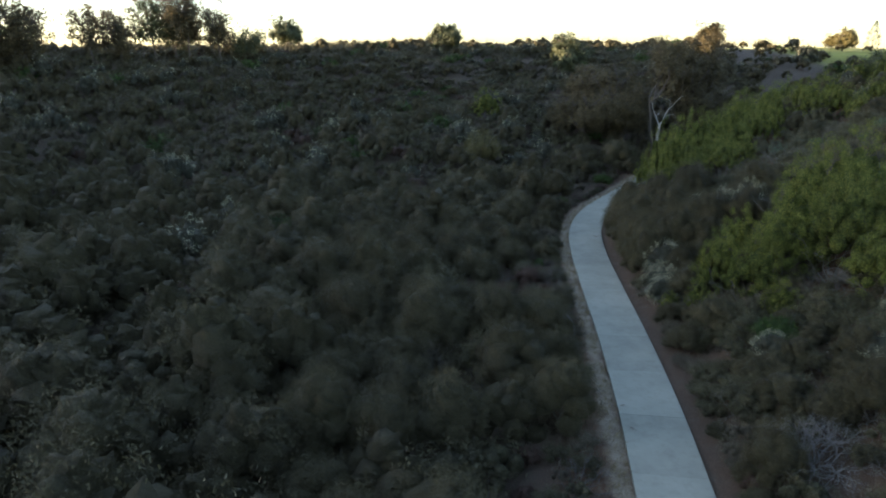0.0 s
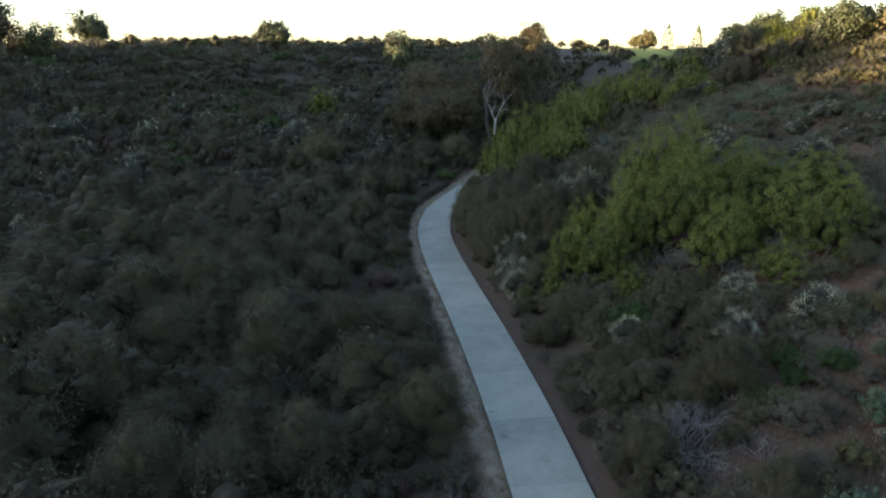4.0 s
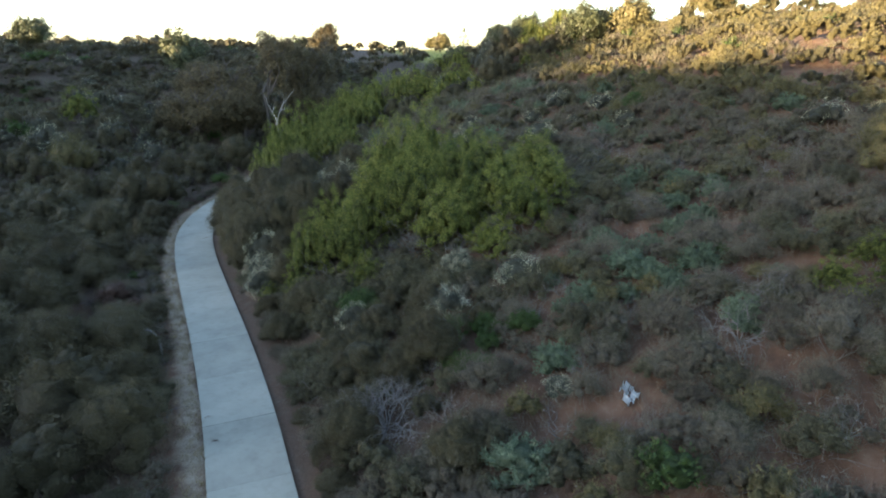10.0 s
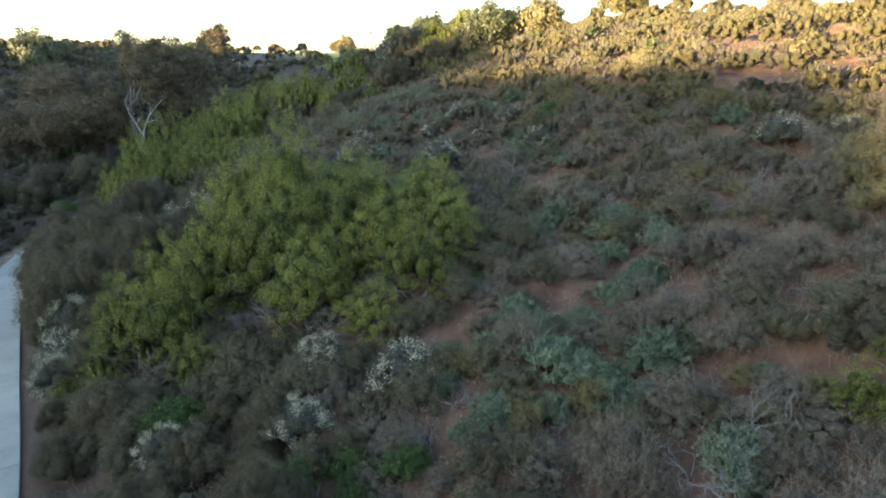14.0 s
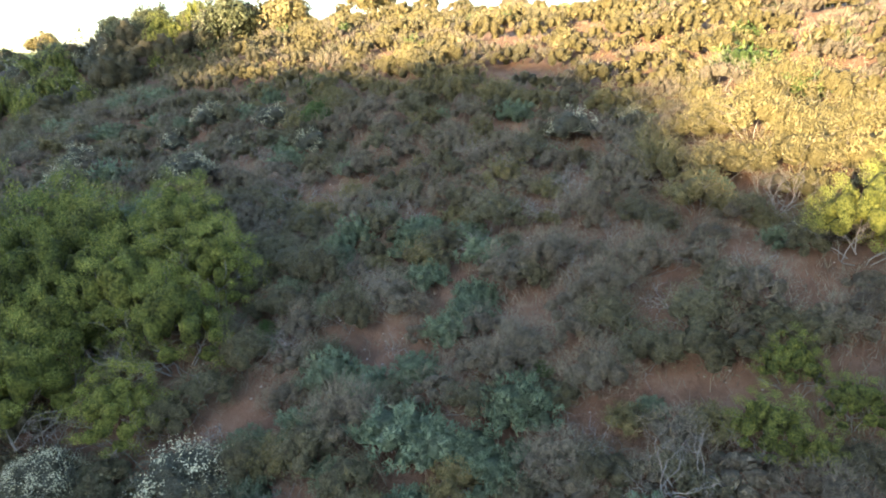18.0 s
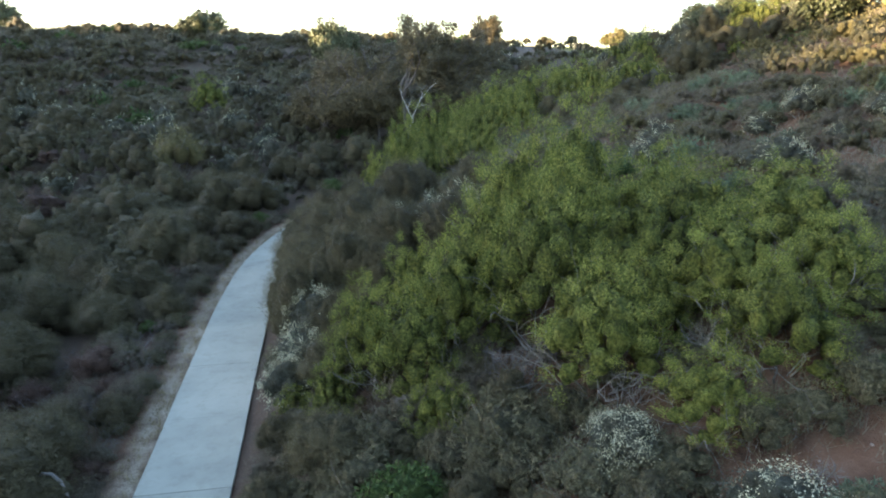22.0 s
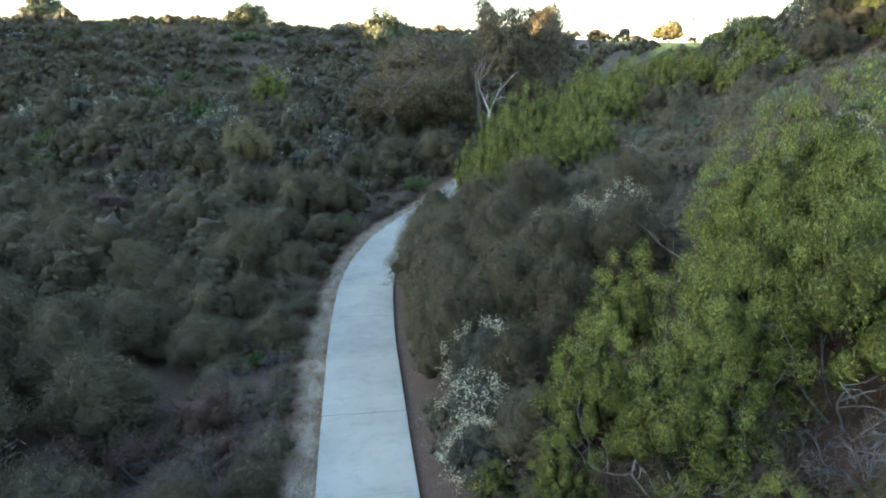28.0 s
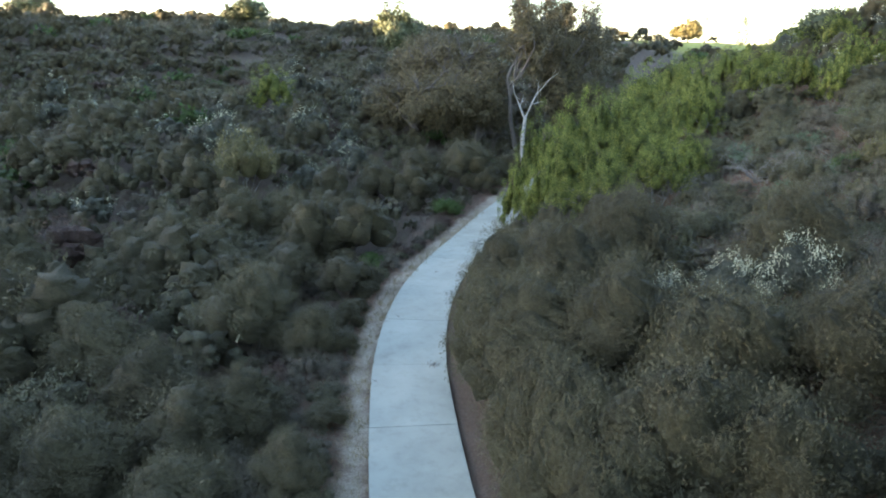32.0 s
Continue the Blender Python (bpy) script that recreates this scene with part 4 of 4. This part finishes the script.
# pale-barked gum with a forked trunk at the bend, and the tall gums up the canyon behind it
def forked_trunk(x, y):
    top = tagged(new("gum_tree"), "pale forked gum trunk, nearly bare, beside the path", "tree", "gum trees")
    top.location = (x, y, gz(x, y) + 1.1)
    rng = np.random.RandomState(5)
    out = [tube([(0, 0, -2.2), (0.05, 0, -0.4), (-0.05, 0, 2.0), (0.12, 0, 3.7)], [0.26, 0.21, 0.18, 0.15], 8) + (None,)]
    tips = []
    out.append(tube([(0.12, 0, 3.6), (0.6, 0, 4.7), (1.05, 0.1, 5.5), (1.8, 0.1, 6.3)], [0.12, 0.09, 0.06, 0.03], 7) + ((0, 24),))
    out.append(tube([(0.1, 0, 3.5), (-0.35, 0, 4.4), (-0.75, 0.1, 5.4)], [0.1, 0.07, 0.03], 7) + ((0, 24),))
    for p, a in (((1.05, 0.1, 5.5), (0.4, 0, 1)), ((-0.35, 0, 4.4), (0.3, 0.2, 1)), ((0.6, 0, 4.7), (1, 0, 0.4)), ((1.7, 0.1, 6.2), (0.2, 0.3, 1)), ((-0.7, 0.1, 5.3), (-0.4, 0.1, 1))):
        limb(rng, p, a, 1.0, 0.05, 1, out, tips, 0.4, 5, 3, 0.0, (1, 7))
    v, f = merge(out)
    link_part("trunk", mesh_from("trunk", v, f, [GUM_BARK], smooth_shade=True), top)
    T_ = np.array(tips)
    V, F = leaves(rng, T_, np.zeros_like(T_), 0.35, 25, 0.2, 0.06, 0.3, 0.5)
    link_part("crown", mesh_from("crown", V, F, [LEAF_GUM]), top)


forked_trunk(26.4, 78.6)
GUMS = [(27.6, 83.0, 16.4, 4.4, 22, "tall gum tree with sparse tan-green hanging leaves"), (31.5, 86.0, 15.6, 4.0, 23, "tall gum tree with rusty tan leaves"), (23.0, 87.0, 11.5, 5.0, 24, "broad gum tree with drooping tan leaves"), (18.5, 83.0, 9.0, 4.5, 25, "brownish gum tree in the canyon bottom"), (37.0, 92.0, 15.5, 3.8, 26, "tall gum tree catching orange evening sun"), (32.5, 84.5, 10.5, 4.0, 27, "leafy tan gum tree beside the bend"), (24.0, 85.0, 9.0, 3.6, 28, "leafy tan gum tree beside the bend"), (21.0, 93.0, 9.0, 4.5, 29, "brownish gum tree in the canyon bottom"), (35.5, 90.0, 12.5, 4.2, 30, "broad gum tree with drooping tan leaves")]
for x, y, h, r, seed, text in GUMS:
    tall = h > 12
    tagged(tree("gum_tree", x, y, h, r, LEAF_GUM, BARK, text, 200 if tall else 260, 46, 0.6 if tall else 0.9, 0.36 if tall else 0.4, 0.1, 0.26, 0.62 if tall else 0.4, seed, 0.5, 0.3 if tall else 0.12, 2 if tall else 3, low=0.84 if tall else 0.62), group="gum trees")
tree("rim_tree", 60.0, 150.0, 9.0, 4.2, LEAF_GUM, BARK, "rusty sunlit tree above the canyon head", 170, 45, 1.0, 0.5, 0.25, 0.3, 0.35, 61)
tree("rim_tree", 27.0, 142.0, 5.6, 3.8, LEAF_FAR, BARK, "round dark tree above the canyon head", 190, 50, 0.9, 0.45, 0.25, 0.25, 0.3, 62)
for x, y, h, r, seed in ((52.0, 68.0, 2.8, 2.2, 63), (56.5, 69.5, 3.2, 2.4, 64), (60.5, 67.0, 3.0, 2.2, 65), (48.0, 71.0, 2.4, 1.9, 66), (50.5, 74.0, 2.6, 2.0, 67)):
    tree("hill_tree", x, y, h, r, LEAF_FAR, BARK, "dark green spreading tree on the shoulder of the hill", 170, 50, 0.75, 0.32, 0.15, 0.2, 0.3, seed)
# rim trees
tree("rim_tree", -58.0, 92.0, 12.0, 4.8, LEAF_GUM, BARK, "dark rim tree with orange sunlit leaves", 166, 45, 1.0, 0.42, 0.20, 0.25, 0.4, 31, low=0.42)
tree("rim_tree", -55.0, 104.0, 9.5, 3.8, LEAF_GUM, BARK, "open-crowned rim tree against the sky", 74, 40, 1.0, 0.42, 0.20, 0.2, 0.4, 32, low=0.42)
tree("rim_tree", -47.5, 110.0, 12.5, 4.2, LEAF_FAR, BARK, "open-crowned rim tree against the sky", 129, 40, 1.0, 0.42, 0.20, 0.2, 0.4, 33, low=0.42)
tree("rim_tree", -42.5, 111.0, 14.0, 4.4, LEAF_GUM, BARK, "tall rim tree with rusty sunlit leaves", 148, 45, 1.0, 0.42, 0.20, 0.22, 0.45, 34, low=0.42)
tree("rim_tree", -37.5, 113.0, 11.5, 4.0, LEAF_GUM, BARK, "slender rim tree with rusty leaves", 111, 40, 1.0, 0.42, 0.20, 0.2, 0.45, 35, low=0.42)
tree("rim_tree", -43.0, 183.0, 9.0, 5.0, LEAF_FAR, BARK, "round dark tree standing on the rim", 180, 50, 1.1, 0.6, 0.35, 0.3, 0.3, 36)
tree("rim_tree", 0.8, 138.0, 5.4, 3.8, LEAF_FAR, BARK, "round dark tree standing on the rim", 165, 45, 0.7, 0.4, 0.22, 0.2, 0.3, 37)
tree("rim_tree", 22.0, 118.0, 8.5, 4.2, LEAF_FAR, BARK, "round dark tree above the canyon head", 180, 50, 0.9, 0.45, 0.25, 0.25, 0.3, 38)
tree("rim_tree", 60.0, 54.0, 4.5, 3.0, LEAF_TAN, BARK, "golden sunlit tree on the hilltop", 165, 50, 0.8, 0.35, 0.17, 0.22, 0.3, 39)
tree("rim_tree", 55.5, 57.0, 4.6, 2.6, LEAF_FAR, BARK, "green tree on the hilltop edge", 150, 50, 0.75, 0.35, 0.17, 0.2, 0.3, 40)
tree("rim_tree", 67.0, 49.0, 4.2, 3.0, LEAF_TAN, BARK, "golden sunlit tree on the hilltop", 165, 50, 0.8, 0.35, 0.17, 0.22, 0.3, 41)
tree("rim_tree", 54.0, 71.5, 2.8, 2.2, LEAF_FAR, BARK, "dark green tree high on the slope", 150, 50, 0.8, 0.35, 0.17, 0.2, 0.3, 42)
tree("rim_tree", 112.0, 186.0, 5.5, 3.8, LEAF_TAN, BARK, "round golden tree beside a cypress", 165, 45, 1.0, 0.6, 0.31, 0.25, 0.3, 43)
tree("rim_tree", 1.0, 186.0, 8.5, 4.6, LEAF_FAR, BARK, "round dark tree standing on the rim", 170, 50, 1.0, 0.6, 0.35, 0.3, 0.3, 44)
tree("rim_tree", -51.5, 106.0, 10.0, 3.6, LEAF_GUM, BARK, "open-crowned rim tree against the sky", 98, 40, 1.0, 0.42, 0.18, 0.2, 0.4, 45, low=0.42)
tree("rim_tree", -45.5, 113.0, 13.0, 4.0, LEAF_FAR, BARK, "tall rim tree against the sky", 111, 40, 1.0, 0.42, 0.18, 0.2, 0.4, 46, low=0.42)
tree("rim_tree", -34.0, 116.0, 6.0, 3.0, LEAF_FAR, BARK, "small rim tree against the sky", 111, 40, 1.0, 0.42, 0.18, 0.2, 0.4, 47, low=0.42)
tree("rim_tree", -62.0, 88.0, 12.5, 4.8, LEAF_FAR, BARK, "dark spreading tree on the rim", 160, 45, 1.0, 0.42, 0.18, 0.25, 0.4, 48, low=0.42)
cypress(162.6, 251.8, 10.5, 2.4, "narrow dark cypress on the far rim", 51)
cypress(149.8, 213.3, 8.8, 1.7, "slender cypress on the far rim", 52)

# ---- the rest of the cover, by zone ----
def zone(x, y):
    """What grows at a place: kinds with weights, plant radius range, and the chance that the spot stays bare."""
    d = off_path(x, y)
    if d < -2.2:
        if d > -4.5:
            return (("dry_brush", 4), ("scrub_oak", 2), ("rust_bush", 1), ("grey_bush", 2)), (0.5, 0.9), 0.1
        if y > 62:
            # grey bushes and lilac grow here; their extra weight stands in for haze
            return (("scrub_oak", 3.5), ("grey_bush", 5), ("rust_bush", 0.2), ("dry_brush", 3.0), ("flowering_lilac", 0.8), ("green_bush", 0.2)), (1.1, 2.1), 0.0
        return (("scrub_oak", 10), ("grey_bush", 1.6), ("rust_bush", 0.4), ("dry_brush", 0.8), ("green_bush", 0.1)), (1.5, 2.7), 0.0
    if d < 9 and y > 17:
        return (("scrub_oak", 6), ("grey_bush", 3), ("dry_brush", 2), ("green_bush", 0.6)), (0.7, 1.4), 0.05
    if y > 58 and d < 40:
        return (("scrub_oak", 5), ("laurel_sumac", 4), ("grey_bush", 3), ("flowering_lilac", 0.6)), (1.0, 2.0), 0.0
    if d < 30:
        return (("dry_brush", 7), ("grey_bush", 5), ("tan_brush", 1.2), ("sage_bush", 0.9), ("green_bush", 0.08)), (0.5, 1.1), 0.0
    return (("tan_brush", 7), ("dry_brush", 4), ("grey_bush", 2), ("green_bush", 0.5)), (0.7, 1.3), 0.0


srnd = random.Random(21)
SOIL_WAVES = []
for _ in range(7):
    turn_, phase_, freq_ = srnd.uniform(0, 6.283), srnd.uniform(0, 6.283), srnd.uniform(0.6, 1.9) / 9.0 * 6.283
    SOIL_WAVES.append((math.cos(turn_), math.sin(turn_), freq_, phase_))


def open_soil(x, y):
    """Patches of bare soil and the gullies down the slope."""
    d = off_path(x, y)
    if d < 6 or d > 34:
        return False
    return sum(math.sin((x * ca + y * sa) * f + p) for ca, sa, f, p in SOIL_WAVES) > 5.6


def pick(weights):
    t = prng.uniform(0, sum(w for _, w in weights))
    for k, w in weights:
        t -= w
        if t <= 0:
            return k
    return weights[-1][0]


GRID = {}


def enter(x, y, r):
    GRID.setdefault((int(x // 4), int(y // 4)), []).append((x, y, r))


def clear(x, y, r, slack):
    i, j = int(x // 4), int(y // 4)
    for a in (i - 1, i, i + 1):
        for b in (j - 1, j, j + 1):
            for px, py, q in GRID.get((a, b), ()):
                if (px - x) ** 2 + (py - y) ** 2 < ((q + r) * slack) ** 2:
                    return False
    return True


for spot in TAKEN:
    enter(*spot)
# open soil on the slope, and round the plastic sheet and in front of the large dead shrub
for spot in ((32.0, 30.9, 0.8), (31.1, 26.3, 1.0), (21.9, 20.9, 0.6), (24.1, 17.6, 0.7), (24.3, 14.2, 0.3), (27.2, 13.6, 0.4), (20.5, 17.3, 0.5), (34.2, 35.2, 0.6), (14.2, 14.4, 0.9), (17.9, 16.9, 0.9), (14.7, 12.4, 0.8), (20.9, 13.2, 0.8), (20.1, 10.7, 0.8)):
    enter(*spot)
for spot in ((16.9, 12.1, 1.3), (16.3, 10.9, 1.2), (11.5, 15.9, 1.9), (11.8, 17.2, 1.9)):
    enter(*spot)


def scatter(x0, x1, y0, y1, tries, slack, make, most, soil=True, inside=lambda x, y, d: True):
    made = 0
    for _ in range(tries):
        x, y = prng.uniform(x0, x1), prng.uniform(y0, y1)
        d = off_path(x, y)
        kinds, (a, b), bare = zone(x, y)
        r = prng.uniform(a, b)
        if not inside(x, y, d) or abs(d) - (1.75 if d < 0 else 1.45) < r * 0.75 or not clear(x, y, r, slack) or prng.random() < bare or (soil and open_soil(x, y)):
            continue
        make(pick(kinds), x, y, r)
        enter(x, y, r)
        made += 1
        if made >= most:
            break
    return made


# low growth hugging both edges of the path
for k in range(170):
    y = 9 + k * 0.33
    c, sl = path_x(y)
    right = k % 2
    r = prng.uniform(0.45, 0.8) * (1.25 if right and y > 33 else 1.0)
    d = (HALF + 0.35 + r * 0.75 + prng.uniform(0, 0.35)) if right else -(HALF + 0.55 + r * 0.8 + prng.uniform(0, 0.4))
    x = float(c) + d * math.hypot(1, float(sl))
    if clear(x, y, r, 0.5):
        plant(pick((("dry_brush", 3), ("grey_bush", 3), ("scrub_oak", 3 if right else 1.5), ("rust_bush", 0.8))), x, y, r, 0 if y < 50 else 1, prng.uniform(0.7, 1.1))
        enter(x, y, r)
brush, COUNT = Mass(), {}


def near_plant(k, x, y, r, level, height):
    """A thing of its own while there are few enough of its kind; past that, part of the joined brush."""
    COUNT[k] = COUNT.get(k, 0) + 1
    if COUNT[k] <= 190:
        plant(k, x, y, r, level, height)
    else:
        brush.add(k, 1, prng.randrange(4), x, y, r, prng.uniform(0, 6.283), height)


# dry thicket between the left edge of the path and the oaks
for k in range(110):
    y = 13 + k * 0.42
    c, sl = path_x(y)
    r = prng.uniform(0.5, 0.95)
    x = float(c) - (2.0 + r * 0.8 + prng.uniform(0, 2.4)) * math.hypot(1, float(sl))
    if clear(x, y, r, 0.5):
        plant(pick((("dry_brush", 4), ("rust_bush", 2.5), ("grey_bush", 2))), x, y, r, 0 if y < 46 else 1, prng.uniform(0.8, 1.2))
        enter(x, y, r)
# near plants, each a thing of its own
scatter(-14, 9, 14, 62, 3000, 0.62, lambda k, x, y, r: near_plant(k, x, y, r, 0 if y < 50 and x > -5 else 1, prng.uniform(0.8, 1.1)), 230, inside=lambda x, y, d: d < 0)
scatter(9, 40, 6, 60, 12000, 0.45, lambda k, x, y, r: near_plant(k, x, y, r, 0 if (off_path(x, y) < 15 and y < 42) or math.hypot(x - 21, y - 15) < 11 else 1, prng.uniform(0.8, 1.2)), 760, inside=lambda x, y, d: d > 0)


def brush_one(k, x, y, r):
    brush.add(k, 0 if math.hypot(x - 21, y - 14) < 6 else 1 if math.hypot(x - 14, y - 18) < 22 else 2, prng.randrange(4), x, y, r, prng.uniform(0, 6.283), prng.uniform(0.8, 1.2))


scatter(9, 66, -12, 80, 20000, 0.38, brush_one, 1900, inside=lambda x, y, d: d > 0)
brush.build("hillside_brush", "dry grey and olive brush covering the canyon sides", "brush")
woods = Mass()


def wood_one(k, x, y, r):
    woods.add(k, 1 if x > -9 and 18 < y < 48 else 2 if math.hypot(x - 8, y - 25) < 66 else 3, prng.randrange(4), x, y, r, prng.uniform(0, 6.283), prng.uniform(0.8, 1.15) * (1.0 if y < 96 else 0.75))


scatter(-70, 10, -5, 100, 12000, 0.47, wood_one, 1500, inside=lambda x, y, d: d < 0)
scatter(-20, 40, 58, 115, 5000, 0.55, wood_one, 420)
scatter(-75, 60, 84, 165, 20000, 0.42, wood_one, 1900, inside=lambda x, y, d: d < 0 or d > 8)
made, tries = 0, 0
while made < 1000:
    tries += 1
    # every sixth try falls on the unseen left rim, added to shade the slope
    rim = tries % 6 == 0
    a, q = prng.uniform(-1.95, -0.75) if rim else prng.uniform(-0.75, 1.45), prng.uniform(0, 1) ** 0.6
    dist = 60 + q * 140
    x, y = 5 + math.sin(a) * dist, 15 + math.cos(a) * dist
    d = off_path(x, y)
    r = prng.uniform(1.5, 2.8) * (1.0 if d < 32 else 0.6)
    if abs(d) < 4 or (x < -80 and y < 62) or (d > 0 and y < 80 and x < 66) or (-70 < x and y < 98 and d < 0) or (98 < x < 120 and 160 < y < 178) or not clear(x, y, r, 0.4):
        continue
    k = pick((("scrub_oak", 6), ("grey_bush", 5), ("green_bush", 0.7), ("flowering_lilac", 0.6), ("dry_brush", 2))) if d < 32 else pick((("tan_brush", 5), ("dry_brush", 2), ("scrub_oak", 1)))
    wood_one(k, x, y, r)
    enter(x, y, r)
    made += 1
woods.build("far_woods", "dense dark chaparral on the far canyon sides and rim", "woods")

# ---- small things ----
srng = np.random.RandomState(77)


def stone_set(count, name, label, area, material, small, large):
    """Loose stones, too many to count."""
    V, F, n = [], [], 0
    while len(V) < count:
        x, y = srng.uniform(area[0], area[1]), srng.uniform(area[2], area[3])
        d = off_path(x, y)
        if d < 2.2:
            continue
        r = srng.uniform(small, large) * (1.5 if srng.uniform() < 0.06 else 1.0)
        v, f = lump(srng, np.array([x, y, gz(x, y) + r * 0.25]), r, r * 0.6, 4, 6)
        V.append(v)
        F.append(f + n)
        n += len(v)
    return tagged(new(name, mesh_from(name, np.concatenate(V), np.concatenate(F), [material], smooth_shade=False)), label, "stones", kind="stuff")


STONE = bark_material("pale_stone", (0.24, 0.17, 0.13), (0.46, 0.4, 0.35), 9.0)
stone_set(900, "loose_stones", "small pale stones scattered on the reddish soil", (9, 36, 5, 34), STONE, 0.02, 0.05)


def tufts(name, label, spots, blades, height, material, spread):
    rng = np.random.RandomState(9)
    C = np.array([(x, y, gz(x, y)) for x, y in spots])
    O = np.tile([0, 0, 1.0], (len(C), 1))
    V, F = leaves(rng, C, O, spread, blades, height, 0.016, 1.6)
    V[:, 2] = np.maximum(V[:, 2], ground_z(V[:, 0], V[:, 1]) - 0.02)
    return tagged(new(name, mesh_from(name, V, F, [material])), label, "grass", kind="stuff")


edge = []
for _ in range(900):
    y = srng.uniform(8, 68)
    c, s = path_x(y)
    off = -HALF - srng.uniform(0.05, 0.85) ** 1.3 * 1.0
    edge.append((float(c) + off, y))
tufts("dry_grass_edge", "dry straw grass along the edge of the path", edge, 14, 0.16, STRAW, 0.14)
under = []
for _ in range(8000):
    x, y = srng.uniform(9, 40), srng.uniform(4, 58)
    if off_path(x, y) > 2.0:
        under.append((x, y))
tufts("low_scrub_litter", "low dry stalks and litter on the slope soil", under, 11, 0.36, LEAF_DRY, 0.32)
left_under = []
for _ in range(1200):
    y = srng.uniform(8, 70)
    c, s = path_x(y)
    left_under.append((float(c) - HALF - srng.uniform(0.9, 4.0), y))
tufts("dark_twig_litter", "tangled dry twigs under the oaks", left_under, 10, 0.4, LEAF_DRY, 0.35)


# torn plastic sheet caught on the slope
def plastic_sheet(x, y):
    rng = np.random.RandomState(4)
    bm = bmesh.new()
    nu, nv = 9, 13
    vs = []
    for i in range(nu):
        for j in range(nv):
            u, v = i / (nu - 1) - 0.5, j / (nv - 1) - 0.5
            px = u * (0.32 - 0.16 * v) + 0.16 * v + 0.05 * math.sin(v * 11)
            py = v * 0.8
            pz = 0.12 + 0.09 * math.sin(u * 17 + v * 3) + 0.05 * math.sin(v * 15 + u * 5) + rng.uniform(-0.03, 0.03)
            vs.append(bm.verts.new((px, py, gz(x + px, y + py) - gz(x, y) + pz)))
    for i in range(nu - 1):
        for j in range(nv - 1):
            if rng.uniform() > 0.14:
                bm.faces.new((vs[i * nv + j], vs[(i + 1) * nv + j], vs[(i + 1) * nv + j + 1], vs[i * nv + j + 1]))
    bmesh.ops.solidify(bm, geom=bm.faces[:], thickness=0.006)
    me = bpy.data.meshes.new("plastic_sheet")
    bm.to_mesh(me)
    bm.free()
    m, n, l, b = node_material("pale_blue_plastic")
    nz = noise_node(n, l, 9.0, 4.0)
    r = ramp_node(n, [(0.35, (0.36, 0.46, 0.55)), (0.62, (0.75, 0.8, 0.82))])
    l.new(nz.outputs[0], r.inputs[0])
    l.new(r.outputs[0], b.inputs["Base Color"])
    b.inputs["Roughness"].default_value = 0.3
    me.materials.append(m)
    ob = tagged(new("plastic_sheet", me), "torn pale blue-white plastic sheet lying on the slope", "litter")
    ob.location = (x, y, gz(x, y))
    ob.rotation_euler = (0, 0, radians(-18))


plastic_sheet(16.9, 12.1)


# leaf litter on the concrete
def litter_pile(x, y, spread, count, seed):
    rng = np.random.RandomState(seed)
    z = float(path_z(y)) + 0.04
    c = np.array([[x, y, z]])
    V, F = leaves(rng, c, np.array([[0, 0, 0.0]]), spread, count, 0.09, 0.04, 0.0)
    V[:, 2] = z + np.abs(V[:, 2] - z) * 0.12
    tagged(new("leaf_litter", mesh_from("leaf_litter", V, F, [LEAF_RUST])), "few dry brown leaves lying on the concrete", "leaf litter", "leaf litter on the path")


for i, (x, y, s_, n_) in enumerate([(10.6, 50.8, 0.12, 10), (11.2, 51.2, 0.1, 8), (11.7, 46.9, 0.3, 40), (9.6, 46.2, 0.06, 5), (7.0, 20.6, 0.15, 24), (7.1, 22.3, 0.1, 12), (13.9, 56.2, 0.12, 10), (16.8, 60.0, 0.1, 9), (12.0, 55.0, 0.08, 6)]):
    litter_pile(x, y, s_, n_, 200 + i)


# plumed pampas grass on the right rim
def pampas(x, y, radius, height, seed):
    rng = np.random.RandomState(seed)
    top = tagged(new("pampas_grass"), "pale plumed pampas grass on the rim", "grass", "pampas grass clumps")
    top.location = (x, y, gz(x, y))
    C = rng.normal(0, radius * 0.35, (40, 3)) * [1, 1, 0]
    V, F = leaves(rng, C, np.tile([0, 0, 1.0], (40, 1)), radius * 0.5, 20, height * 0.55, 0.08, 2.0)
    V[:, 2] = np.maximum(V[:, 2], 0)
    link_part("tussock", mesh_from("tussock", V, F, [LEAF_SAGE]), top)
    for k in range(9):
        a, r = rng.uniform(0, 6.283), radius * rng.uniform(0.1, 0.9)
        p = np.array([r * np.cos(a), r * np.sin(a), height * rng.uniform(0.75, 1.0)])
        c = p[None] + np.linspace(0, 1, 6)[:, None] * [0.1, 0.05, -0.7]
        V, F = leaves(rng, c, np.tile([0, 0, 1.0], (6, 1)), 0.14, 22, 0.3, 0.05, 0.6)
        link_part("plume", mesh_from("plume", V, F, [STRAW]), top)


for i, (x, y) in enumerate([(78.0, 118.0), (74.5, 115.5), (80.5, 113.0), (76.5, 108.0), (72.0, 104.0), (80.0, 101.0)]):
    pampas(x, y, 1.6, 3.0, 300 + i)

# the path's slabs, last
station, k = -58.8, 0
while station < 84:
    link_part("slab", slab_mesh(station, station + 3.65, 0.022 if k % 2 == 0 else 0.006), footpath)
    station += 3.65
    k += 1
